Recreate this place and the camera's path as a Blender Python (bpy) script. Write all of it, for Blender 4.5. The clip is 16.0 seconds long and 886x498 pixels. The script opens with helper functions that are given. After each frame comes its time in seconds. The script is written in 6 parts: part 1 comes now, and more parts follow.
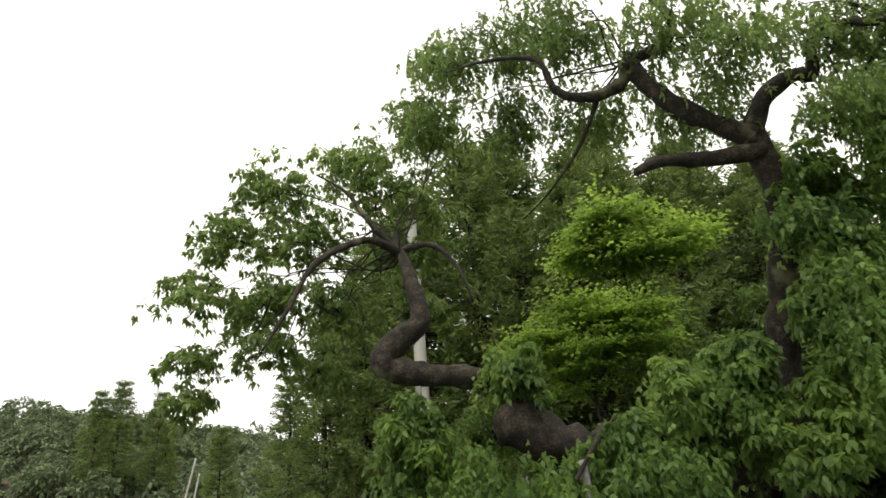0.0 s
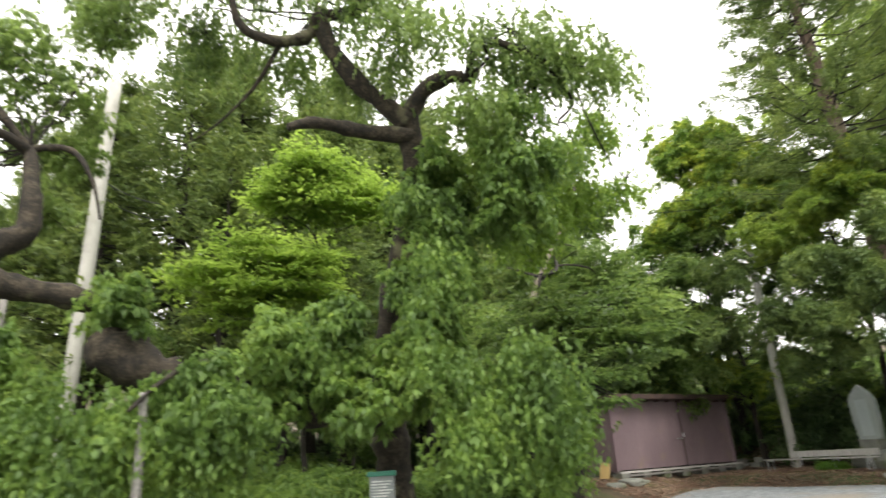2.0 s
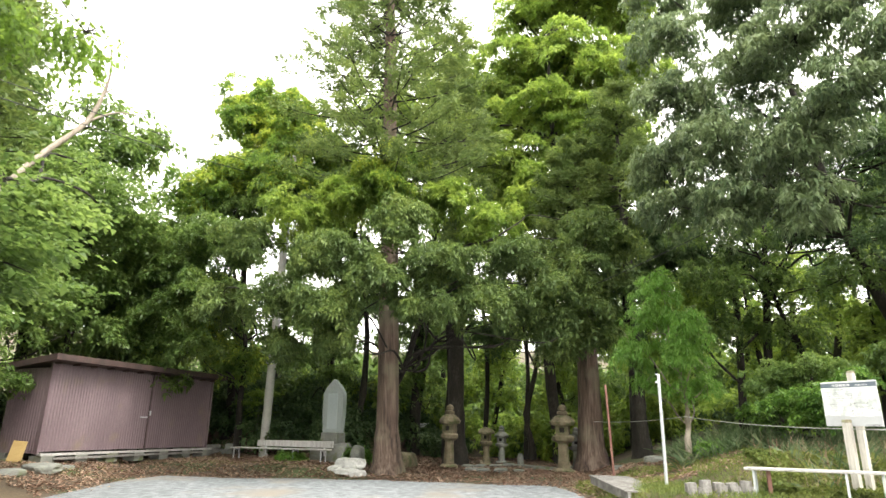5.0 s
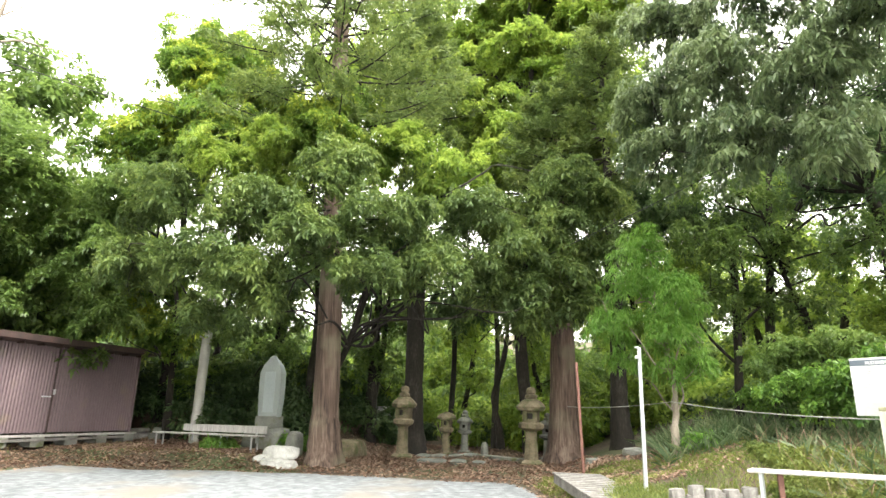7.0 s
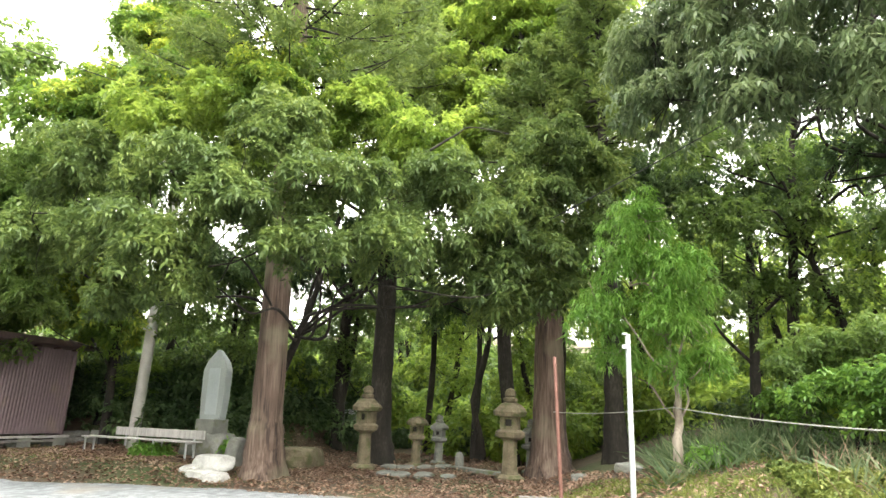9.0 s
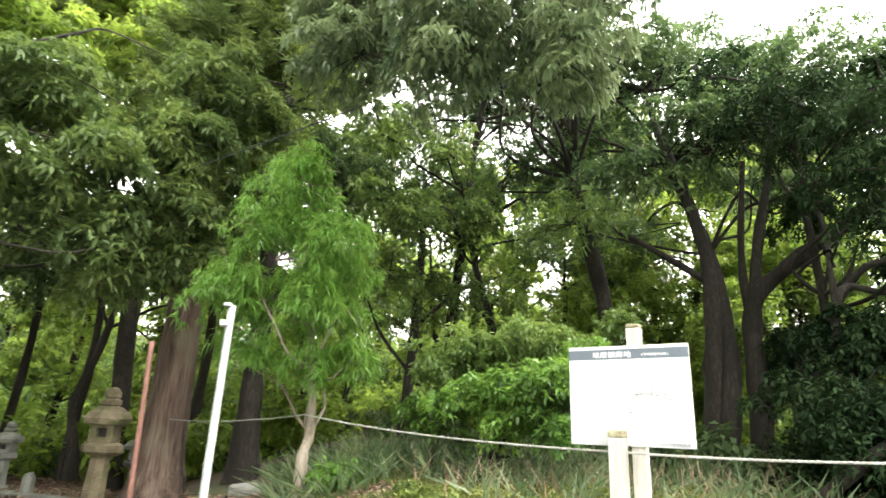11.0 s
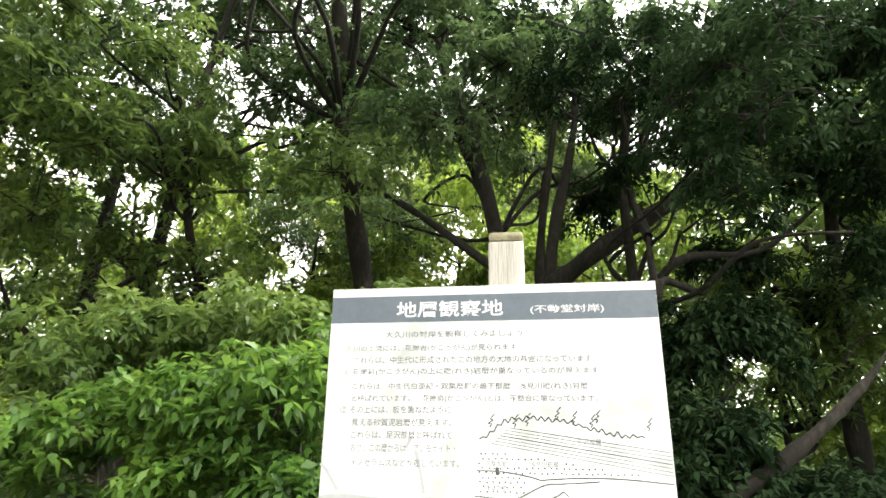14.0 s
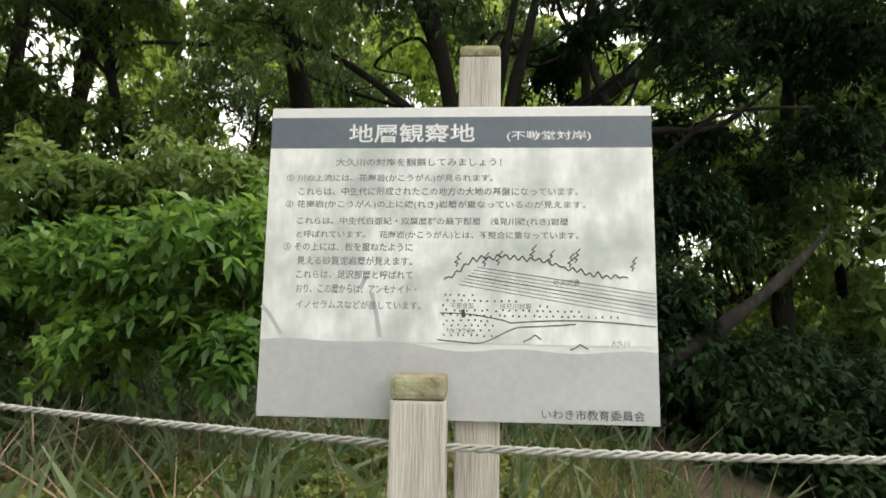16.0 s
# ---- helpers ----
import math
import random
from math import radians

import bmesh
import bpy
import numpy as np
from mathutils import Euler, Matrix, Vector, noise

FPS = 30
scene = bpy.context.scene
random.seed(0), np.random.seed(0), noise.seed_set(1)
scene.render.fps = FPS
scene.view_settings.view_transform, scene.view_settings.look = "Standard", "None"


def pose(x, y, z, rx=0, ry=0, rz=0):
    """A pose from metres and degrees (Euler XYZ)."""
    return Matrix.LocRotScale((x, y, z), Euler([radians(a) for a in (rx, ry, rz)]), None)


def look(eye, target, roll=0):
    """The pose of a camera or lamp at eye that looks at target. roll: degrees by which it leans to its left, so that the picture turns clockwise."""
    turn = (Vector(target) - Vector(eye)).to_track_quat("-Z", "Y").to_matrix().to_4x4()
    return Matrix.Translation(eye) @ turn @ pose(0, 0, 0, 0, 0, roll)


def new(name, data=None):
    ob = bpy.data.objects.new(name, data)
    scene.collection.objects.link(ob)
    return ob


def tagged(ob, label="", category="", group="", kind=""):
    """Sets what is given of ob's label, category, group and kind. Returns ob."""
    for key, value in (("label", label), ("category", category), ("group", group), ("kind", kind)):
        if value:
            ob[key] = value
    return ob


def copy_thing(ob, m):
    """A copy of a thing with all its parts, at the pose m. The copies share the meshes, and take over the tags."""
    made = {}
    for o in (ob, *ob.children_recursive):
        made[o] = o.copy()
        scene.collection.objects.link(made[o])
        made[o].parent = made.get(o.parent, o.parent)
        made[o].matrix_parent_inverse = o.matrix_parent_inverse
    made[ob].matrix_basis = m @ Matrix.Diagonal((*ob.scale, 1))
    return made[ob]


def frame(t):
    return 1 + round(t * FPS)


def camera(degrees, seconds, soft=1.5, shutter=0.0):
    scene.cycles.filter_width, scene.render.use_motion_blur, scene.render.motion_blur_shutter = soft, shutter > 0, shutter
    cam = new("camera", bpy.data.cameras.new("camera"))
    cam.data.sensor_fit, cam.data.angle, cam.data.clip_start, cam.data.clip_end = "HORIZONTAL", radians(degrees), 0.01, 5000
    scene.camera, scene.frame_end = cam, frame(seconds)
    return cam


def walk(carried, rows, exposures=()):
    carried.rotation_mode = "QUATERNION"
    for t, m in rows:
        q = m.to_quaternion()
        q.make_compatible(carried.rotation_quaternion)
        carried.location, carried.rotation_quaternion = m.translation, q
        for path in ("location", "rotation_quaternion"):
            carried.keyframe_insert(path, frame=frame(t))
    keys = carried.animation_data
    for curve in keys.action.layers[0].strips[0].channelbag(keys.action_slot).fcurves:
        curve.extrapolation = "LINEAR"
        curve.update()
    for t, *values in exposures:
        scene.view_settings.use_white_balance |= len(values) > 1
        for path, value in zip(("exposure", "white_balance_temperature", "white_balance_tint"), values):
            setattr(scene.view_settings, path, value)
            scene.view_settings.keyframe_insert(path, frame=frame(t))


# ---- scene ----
cam = camera(72.7, 16.0, shutter=0.25)
PATH = [
    (0.0, pose(0.000, 0.000, 1.526, 117.30, 5.77, -8.44)),
    (0.5, pose(0.412, -0.173, 1.502, 117.04, 5.92, -9.46)),
    (1.0, pose(0.811, -0.407, 1.460, 115.94, 5.57, -12.71)),
    (1.5, pose(1.161, -0.680, 1.453, 111.06, 5.08, -19.98)),
    (2.0, pose(1.579, -0.899, 1.433, 109.18, 3.75, -32.79)),
    (2.5, pose(2.145, -0.903, 1.345, 108.84, 2.71, -46.19)),
    (3.0, pose(2.673, -0.729, 1.304, 108.53, 1.69, -57.26)),
    (3.5, pose(3.240, -0.580, 1.339, 108.20, 0.46, -67.08)),
    (4.0, pose(3.842, -0.525, 1.372, 108.13, 0.04, -71.44)),
    (6.5, pose(7.418, -0.727, 1.435, 104.63, -0.83, -74.72)),
    (7.0, pose(8.079, -0.825, 1.431, 104.75, -0.87, -74.66)),
    (7.5, pose(8.741, -0.885, 1.436, 104.82, -0.97, -74.54)),
    (8.0, pose(9.381, -0.903, 1.444, 104.92, -1.38, -74.02)),
    (8.5, pose(9.966, -1.000, 1.446, 104.99, -1.38, -73.90)),
    (9.0, pose(10.513, -1.130, 1.453, 105.09, -1.49, -73.99)),
    (9.5, pose(11.017, -1.329, 1.461, 105.34, -2.07, -77.10)),
    (10.0, pose(11.566, -1.488, 1.451, 105.85, -2.49, -87.07)),
    (12.5, pose(14.503, -2.315, 1.585, 106.96, -0.39, -113.54)),
    (13.0, pose(14.987, -2.547, 1.651, 106.56, -0.41, -116.24)),
    (13.5, pose(15.328, -2.846, 1.761, 106.06, -0.77, -122.97)),
    (14.0, pose(15.635, -3.046, 1.685, 108.74, -0.71, -127.59)),
    (14.5, pose(15.812, -3.133, 1.580, 110.33, -0.31, -131.15)),
    (15.0, pose(15.874, -3.147, 1.542, 109.98, -0.37, -132.79)),
    (15.5, pose(15.885, -3.161, 1.550, 105.59, -0.65, -133.33)),
    (16.0, pose(15.858, -3.181, 1.608, 97.62, -0.94, -132.72)),
]
EXPOSURES = ((0.0, 0.15), (1.0, 0.35), (1.5, 0.85), (2.5, 1.3), (4.0, 1.65), (6.5, 2.25), (9.5, 2.47), (10.5, 2.42), (12.5, 2.22), (14.0, 2.0), (14.6, 1.65), (15.2, 1.17), (16.0, 1.02))
walk(cam, PATH, EXPOSURES)

# ---- light: bright overcast summer sky ----
world = bpy.data.worlds.new("overcast_sky")
scene.world = world
world.use_nodes = True
wn, wl = world.node_tree.nodes, world.node_tree.links
sky = wn.new("ShaderNodeTexSky")
sky.sky_type = "NISHITA"
sky.sun_disc = False
sky.sun_elevation, sky.sun_rotation = radians(58), radians(200)
sky.air_density, sky.dust_density, sky.ozone_density = 1.0, 6.0, 1.0
cloud = wn.new("ShaderNodeMix")
cloud.data_type = "RGBA"
cloud.inputs[0].default_value = 0.82
cloud.inputs[7].default_value = (13.8, 13.4, 12.6, 1)
wl.new(sky.outputs[0], cloud.inputs[6])
wl.new(cloud.outputs[2], wn["Background"].inputs[0])
wn["Background"].inputs[1].default_value = 0.11

sun = new("sun", bpy.data.lights.new("sun", "SUN"))
sun.data.energy, sun.data.angle, sun.data.color = 1.3, radians(25), (1.0, 0.97, 0.92)
sun.matrix_world = look((0, 0, 30), (math.sin(radians(200)) * -19, math.cos(radians(200)) * -19, 0))


# ---- materials ----
def material(name, rough=0.8):
    m = bpy.data.materials.new(name)
    m.use_nodes = True
    b = m.node_tree.nodes["Principled BSDF"]
    b.inputs["Roughness"].default_value = rough
    return m, m.node_tree.nodes, m.node_tree.links, b


def ramp_of(n, stops):
    r = n.new("ShaderNodeValToRGB")
    while len(r.color_ramp.elements) < len(stops):
        r.color_ramp.elements.new(0.5)
    for e, (p, c) in zip(r.color_ramp.elements, stops):
        e.position, e.color = p, (*c, 1)
    return r


def surface(name, stops, scale=4.0, rough=0.85, fine=40.0, bump=0.3, stretch=(1, 1, 1), spots=None, coords="Object", metal=0.0):
    """Colour from two scales of noise, fine relief and optional blotches (colour, scale, low, high)."""
    m, n, l, b = material(name, rough)
    tc, mp = n.new("ShaderNodeTexCoord"), n.new("ShaderNodeMapping")
    mp.inputs["Scale"].default_value = stretch
    l.new(tc.outputs[coords], mp.inputs[0])
    big, small = n.new("ShaderNodeTexNoise"), n.new("ShaderNodeTexNoise")
    big.inputs["Scale"].default_value, small.inputs["Scale"].default_value = scale, fine
    big.inputs["Detail"].default_value, small.inputs["Detail"].default_value = 6, 5
    l.new(mp.outputs[0], big.inputs[0]), l.new(mp.outputs[0], small.inputs[0])
    mix = n.new("ShaderNodeMath")
    mix.operation = "MULTIPLY_ADD"
    mix.inputs[1].default_value = 0.45
    l.new(small.outputs[0], mix.inputs[0])
    half = n.new("ShaderNodeMath")
    half.operation = "MULTIPLY"
    half.inputs[1].default_value = 0.55
    l.new(big.outputs[0], half.inputs[0]), l.new(half.outputs[0], mix.inputs[2])
    r = ramp_of(n, stops)
    l.new(mix.outputs[0], r.inputs[0])
    out = r.outputs[0]
    if spots:
        col, sc, lo, hi = spots
        sp = n.new("ShaderNodeTexNoise")
        sp.inputs["Scale"].default_value, sp.inputs["Detail"].default_value = sc, 4
        l.new(tc.outputs[coords], sp.inputs[0])
        mr = n.new("ShaderNodeMapRange")
        mr.inputs[1].default_value, mr.inputs[2].default_value = lo, hi
        l.new(sp.outputs[0], mr.inputs[0])
        mx = n.new("ShaderNodeMix")
        mx.data_type = "RGBA"
        mx.inputs[7].default_value = (*col, 1)
        l.new(mr.outputs[0], mx.inputs[0]), l.new(out, mx.inputs[6])
        out = mx.outputs[2]
    l.new(out, b.inputs["Base Color"])
    b.inputs["Metallic"].default_value = metal
    bp = n.new("ShaderNodeBump")
    bp.inputs["Strength"].default_value, bp.inputs["Distance"].default_value = bump, 0.02
    l.new(mix.outputs[0], bp.inputs["Height"]), l.new(bp.outputs[0], b.inputs["Normal"])
    return m


def leaf_material(name, dark, mid, light, rough=0.45, glow=0.45):
    """Leaves: each one its own green, some light coming through."""
    m, n, l, b = material(name, rough)
    geo = n.new("ShaderNodeNewGeometry")
    tc, big = n.new("ShaderNodeTexCoord"), n.new("ShaderNodeTexNoise")
    big.inputs["Scale"].default_value, big.inputs["Detail"].default_value = 0.9, 2
    l.new(tc.outputs["Object"], big.inputs[0])
    add = n.new("ShaderNodeMath")
    add.operation = "MULTIPLY_ADD"
    add.inputs[1].default_value = 0.5
    off = n.new("ShaderNodeMath")
    off.operation = "MULTIPLY_ADD"
    off.inputs[1].default_value, off.inputs[2].default_value = 1.6, -0.55
    l.new(big.outputs[0], off.inputs[0])
    l.new(geo.outputs["Random Per Island"], add.inputs[0]), l.new(off.outputs[0], add.inputs[2])
    r = ramp_of(n, [(0.1, dark), (0.5, mid), (0.95, light)])
    l.new(add.outputs[0], r.inputs[0])
    l.new(r.outputs[0], b.inputs["Base Color"])
    tr, mx = n.new("ShaderNodeBsdfTranslucent"), n.new("ShaderNodeMixShader")
    hs = n.new("ShaderNodeHueSaturation")
    hs.inputs["Hue"].default_value, hs.inputs["Saturation"].default_value, hs.inputs["Value"].default_value = 0.485, 1.0, 1.5
    l.new(r.outputs[0], hs.inputs["Color"]), l.new(hs.outputs[0], tr.inputs[0])
    mx.inputs[0].default_value = glow
    l.new(b.outputs[0], mx.inputs[1]), l.new(tr.outputs[0], mx.inputs[2])
    l.new(mx.outputs[0], n["Material Output"].inputs[0])
    return m


M_CHERRY = leaf_material("cherry_leaf", (0.09, 0.15, 0.04), (0.15, 0.23, 0.06), (0.23, 0.33, 0.095), glow=0.6)
M_VINE = leaf_material("vine_leaf", (0.07, 0.13, 0.03), (0.125, 0.215, 0.046), (0.22, 0.33, 0.068), 0.6, 0.52)
M_MAPLE = leaf_material("maple_leaf", (0.1, 0.18, 0.028), (0.17, 0.28, 0.045), (0.26, 0.39, 0.07), glow=0.6)
M_OAK = leaf_material("evergreen_oak_leaf", (0.058, 0.1, 0.03), (0.1, 0.158, 0.042), (0.19, 0.26, 0.065), 0.62, 0.4)
M_GREY = leaf_material("grey_green_leaf", (0.08, 0.125, 0.06), (0.14, 0.195, 0.088), (0.23, 0.295, 0.14), 0.4, 0.4)
# Light green; on sunlit foliage it paints the sunlight as brighter leaves.
M_BRIGHT = leaf_material("light_green_sunlit_leaf", (0.095, 0.17, 0.028), (0.17, 0.265, 0.046), (0.29, 0.39, 0.07), glow=0.6)
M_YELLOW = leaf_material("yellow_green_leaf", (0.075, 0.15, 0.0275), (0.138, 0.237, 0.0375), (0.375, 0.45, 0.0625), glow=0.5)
M_CEDAR = leaf_material("cedar_needle", (0.07, 0.115, 0.028), (0.12, 0.178, 0.045), (0.195, 0.26, 0.062), 0.6, 0.4)
M_BUSH = leaf_material("bush_leaf", (0.045, 0.11, 0.02), (0.09, 0.19, 0.032), (0.19, 0.33, 0.055), glow=0.45)
# Dark evergreen green with the grove's shade painted in.
M_DARK = leaf_material("shade_darkened_leaf", (0.035, 0.072, 0.025), (0.07, 0.125, 0.042), (0.13, 0.2, 0.07), 0.6, 0.4)
# Deep shade beside the board painted into near-black leaves with little sheen.
M_SHADE = leaf_material("deep_shade_painted_leaf", (0.012, 0.03, 0.011), (0.026, 0.052, 0.019), (0.045, 0.08, 0.03), 0.85, 0.2)
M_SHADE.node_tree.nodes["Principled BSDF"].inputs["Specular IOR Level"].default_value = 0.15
M_SAPLING = leaf_material("feathery_leaf", (0.075, 0.17, 0.025), (0.12, 0.25, 0.04), (0.19, 0.34, 0.065), glow=0.5)
M_WOODS = leaf_material("woodland_leaf", (0.06, 0.11, 0.028), (0.105, 0.178, 0.042), (0.19, 0.28, 0.07), glow=0.5)
# Paler and greyer than near leaves: distance haze painted into the colour.
M_FARWOODS = leaf_material("haze_tinted_hill_leaf", (0.085, 0.12, 0.06), (0.13, 0.175, 0.085), (0.18, 0.23, 0.11), 0.8, 0.25)
M_GRASS = leaf_material("grass_blade", (0.075, 0.12, 0.025), (0.145, 0.19, 0.04), (0.27, 0.285, 0.08), 0.6, 0.35)
M_SASA = leaf_material("bamboo_grass_blade", (0.045, 0.085, 0.03), (0.085, 0.135, 0.055), (0.2, 0.24, 0.12), 0.55, 0.35)
M_LITTER = leaf_material("fallen_leaf", (0.17, 0.1, 0.07), (0.28, 0.18, 0.125), (0.42, 0.31, 0.22), 0.8, 0.1)

M_BARK = surface("dark_bark", [(0.3, (0.008, 0.007, 0.0055)), (0.52, (0.025, 0.021, 0.016)), (0.7, (0.068, 0.06, 0.048))], 3, 0.95, 25, 0.9, (1, 1, 0.35))
M_MOSSBARK = surface("mossy_cherry_bark", [(0.34, (0.005, 0.004, 0.003)), (0.5, (0.022, 0.017, 0.011)), (0.66, (0.075, 0.06, 0.038))], 7, 0.95, 30, 1.0, (1, 1, 1), ((0.13, 0.125, 0.07), 1.7, 0.6, 0.68))
M_CEDARBARK = surface("red_cedar_bark", [(0.36, (0.03, 0.021, 0.017)), (0.5, (0.115, 0.078, 0.06)), (0.66, (0.23, 0.18, 0.14))], 5, 0.95, 26, 1.0, (1, 1, 0.06), ((0.17, 0.15, 0.1), 0.8, 0.5, 0.66))
M_PALEBARK = surface("pale_bark", [(0.3, (0.14, 0.11, 0.085)), (0.55, (0.27, 0.23, 0.18)), (0.75, (0.42, 0.38, 0.32))], 3, 0.9, 25, 0.7, (1, 1, 0.3))
M_EARTH = surface("forest_floor", [(0.3, (0.035, 0.024, 0.015)), (0.5, (0.08, 0.058, 0.034)), (0.75, (0.15, 0.115, 0.07))], 1.2, 0.95, 24, 0.8, (1, 1, 1), ((0.055, 0.075, 0.022), 0.55, 0.48, 0.62))
M_LOT = surface("worn_gravel_asphalt", [(0.36, (0.09, 0.1, 0.105)), (0.5, (0.16, 0.175, 0.182)), (0.64, (0.27, 0.285, 0.29))], 6.0, 0.9, 70, 0.9, (1, 1, 1), ((0.2, 0.18, 0.15), 0.5, 0.55, 0.72))
M_ROAD = surface("asphalt", [(0.3, (0.16, 0.16, 0.16)), (0.7, (0.24, 0.24, 0.24))], 1.0, 0.9, 60, 0.3)
M_STONE = surface("mossy_lantern_stone", [(0.32, (0.07, 0.056, 0.034)), (0.5, (0.165, 0.138, 0.088)), (0.7, (0.29, 0.245, 0.16))], 5, 0.95, 60, 0.7, (1, 1, 1), ((0.09, 0.10, 0.04), 4.0, 0.5, 0.66))
M_GREYSTONE = surface("grey_stone", [(0.3, (0.1, 0.105, 0.09)), (0.5, (0.2, 0.205, 0.18)), (0.7, (0.32, 0.325, 0.29))], 3, 0.9, 50, 0.5, (1, 1, 1), ((0.13, 0.15, 0.07), 3.0, 0.56, 0.7))
M_SLAB = surface("smooth_grey_slab", [(0.3, (0.25, 0.28, 0.27)), (0.55, (0.34, 0.38, 0.36)), (0.75, (0.43, 0.46, 0.43))], 2.0, 0.7, 50, 0.15, (1, 1, 0.4))
M_CARVED = surface("pale_carved_stone", [(0.3, (0.33, 0.38, 0.38)), (0.55, (0.42, 0.47, 0.47)), (0.75, (0.5, 0.55, 0.54))], 2.0, 0.6, 50, 0.1, (1, 1, 0.4))
M_WHITEROCK = surface("pale_rock", [(0.3, (0.3, 0.3, 0.27)), (0.5, (0.5, 0.5, 0.47)), (0.75, (0.7, 0.7, 0.66))], 4, 0.9, 40, 0.7)
M_SHED = surface("mauve_painted_steel", [(0.3, (0.13, 0.092, 0.1)), (0.55, (0.185, 0.132, 0.143)), (0.8, (0.26, 0.2, 0.205))], 1.3, 0.5, 30, 0.08, (1, 1, 0.3), ((0.2, 0.15, 0.12), 1.4, 0.6, 0.75))
M_ROOF = surface("rusty_roof_steel", [(0.3, (0.03, 0.022, 0.02)), (0.55, (0.07, 0.045, 0.04)), (0.8, (0.14, 0.085, 0.065))], 3, 0.6, 30, 0.2)
M_CONCRETE = surface("pole_concrete", [(0.3, (0.28, 0.27, 0.24)), (0.5, (0.4, 0.39, 0.35)), (0.75, (0.5, 0.49, 0.45))], 3, 0.85, 60, 0.2)
M_WHITEWOOD = surface("weathered_white_wood", [(0.3, (0.24, 0.23, 0.21)), (0.5, (0.42, 0.41, 0.385)), (0.7, (0.56, 0.55, 0.52))], 3, 0.8, 25, 0.35, (6, 6, 0.6))
M_GREYWOOD = surface("silvered_wood", [(0.3, (0.09, 0.085, 0.075)), (0.5, (0.19, 0.18, 0.165)), (0.7, (0.32, 0.31, 0.29))], 4, 0.85, 25, 0.5, (1, 1, 1))
M_POST = surface("weathered_post_wood", [(0.25, (0.26, 0.24, 0.2)), (0.5, (0.5, 0.47, 0.41)), (0.75, (0.68, 0.66, 0.6))], 3.0, 0.85, 30, 0.5, (8, 8, 0.5))
M_POSTEND = surface("rotten_mossy_wood", [(0.3, (0.13, 0.085, 0.05)), (0.48, (0.27, 0.24, 0.15)), (0.7, (0.37, 0.39, 0.24))], 12, 0.95, 50, 0.9)
M_STEEL = surface("galvanised_steel", [(0.3, (0.45, 0.47, 0.48)), (0.7, (0.65, 0.67, 0.68))], 6, 0.45, 60, 0.05, metal=0.4)
M_RUST = surface("red_brown_paint", [(0.3, (0.13, 0.055, 0.04)), (0.7, (0.26, 0.13, 0.1))], 5, 0.7, 50, 0.2)
M_ROPE = surface("white_rope", [(0.3, (0.24, 0.24, 0.21)), (0.7, (0.5, 0.5, 0.46))], 20, 0.85, 120, 0.5)
# Near-black that paints the shade inside the lanterns and the shed.
M_DARKVOID = surface("painted_inner_shade", [(0.3, (0.012, 0.01, 0.009)), (0.7, (0.03, 0.026, 0.022))], 5, 0.9, 40, 0.2)
M_PANEL = surface("chalky_white_panel", [(0.3, (0.6, 0.63, 0.6)), (0.48, (0.74, 0.76, 0.73)), (0.62, (0.87, 0.88, 0.86))], 9, 0.4, 45, 0.05, (1, 1, 0.45), ((0.5, 0.53, 0.5), 7.0, 0.46, 0.66))
M_PANELGREY = surface("faded_grey_panel", [(0.3, (0.42, 0.43, 0.43)), (0.7, (0.53, 0.54, 0.54))], 5, 0.4, 60, 0.05)
M_BAND = surface("slate_blue_band", [(0.3, (0.10, 0.125, 0.15)), (0.7, (0.15, 0.175, 0.2))], 6, 0.4, 60, 0.05)
M_EDGE = surface("white_panel_edge", [(0.3, (0.66, 0.67, 0.66)), (0.7, (0.8, 0.8, 0.79))], 8, 0.4, 60, 0.05)
M_INK = surface("faded_black_ink", [(0.3, (0.05, 0.052, 0.055)), (0.7, (0.12, 0.12, 0.125))], 14, 0.5, 60, 0.0)
M_FADEDINK = surface("sun_bleached_ink", [(0.3, (0.19, 0.185, 0.2)), (0.7, (0.34, 0.33, 0.35))], 14, 0.5, 60, 0.0)
M_WHITEINK = surface("white_lettering", [(0.3, (0.68, 0.7, 0.7)), (0.7, (0.82, 0.82, 0.82))], 9, 0.5, 60, 0.0)
M_GREENTIN = surface("green_tin", [(0.3, (0.02, 0.16, 0.11)), (0.7, (0.05, 0.28, 0.19))], 8, 0.4, 40, 0.05)
M_CARD = surface("grey_notice_card", [(0.3, (0.2, 0.22, 0.22)), (0.7, (0.34, 0.36, 0.36))], 12, 0.6, 40, 0.05, (1, 1, 6))
M_PLY = surface("ochre_plywood", [(0.3, (0.3, 0.2, 0.07)), (0.7, (0.45, 0.32, 0.13))], 3, 0.8, 30, 0.2)
M_WIRE = surface("black_cable", [(0.3, (0.02, 0.02, 0.02)), (0.7, (0.04, 0.04, 0.04))], 5, 0.6, 30, 0.0)
M_PAINTLINE = surface("white_road_paint", [(0.3, (0.6, 0.6, 0.58)), (0.7, (0.8, 0.8, 0.78))], 3, 0.7, 40, 0.1)


# ---- building helpers ----
RNG = np.random.default_rng(7)


def smooth(v):
    v = min(1.0, max(0.0, v))
    return v * v * (3 - 2 * v)


def east_edge(y):
    return 15.2 + 5.5 * smooth((y + 1.2) / 2.6) - 0.9 * smooth((y - 4.5) / 6.0)


def lot_outside(x, y):
    """How far a place lies outside the open lot: north bank, east bank."""
    return (y - 4.5 - 0.38 * x) * 0.94, x - east_edge(y)


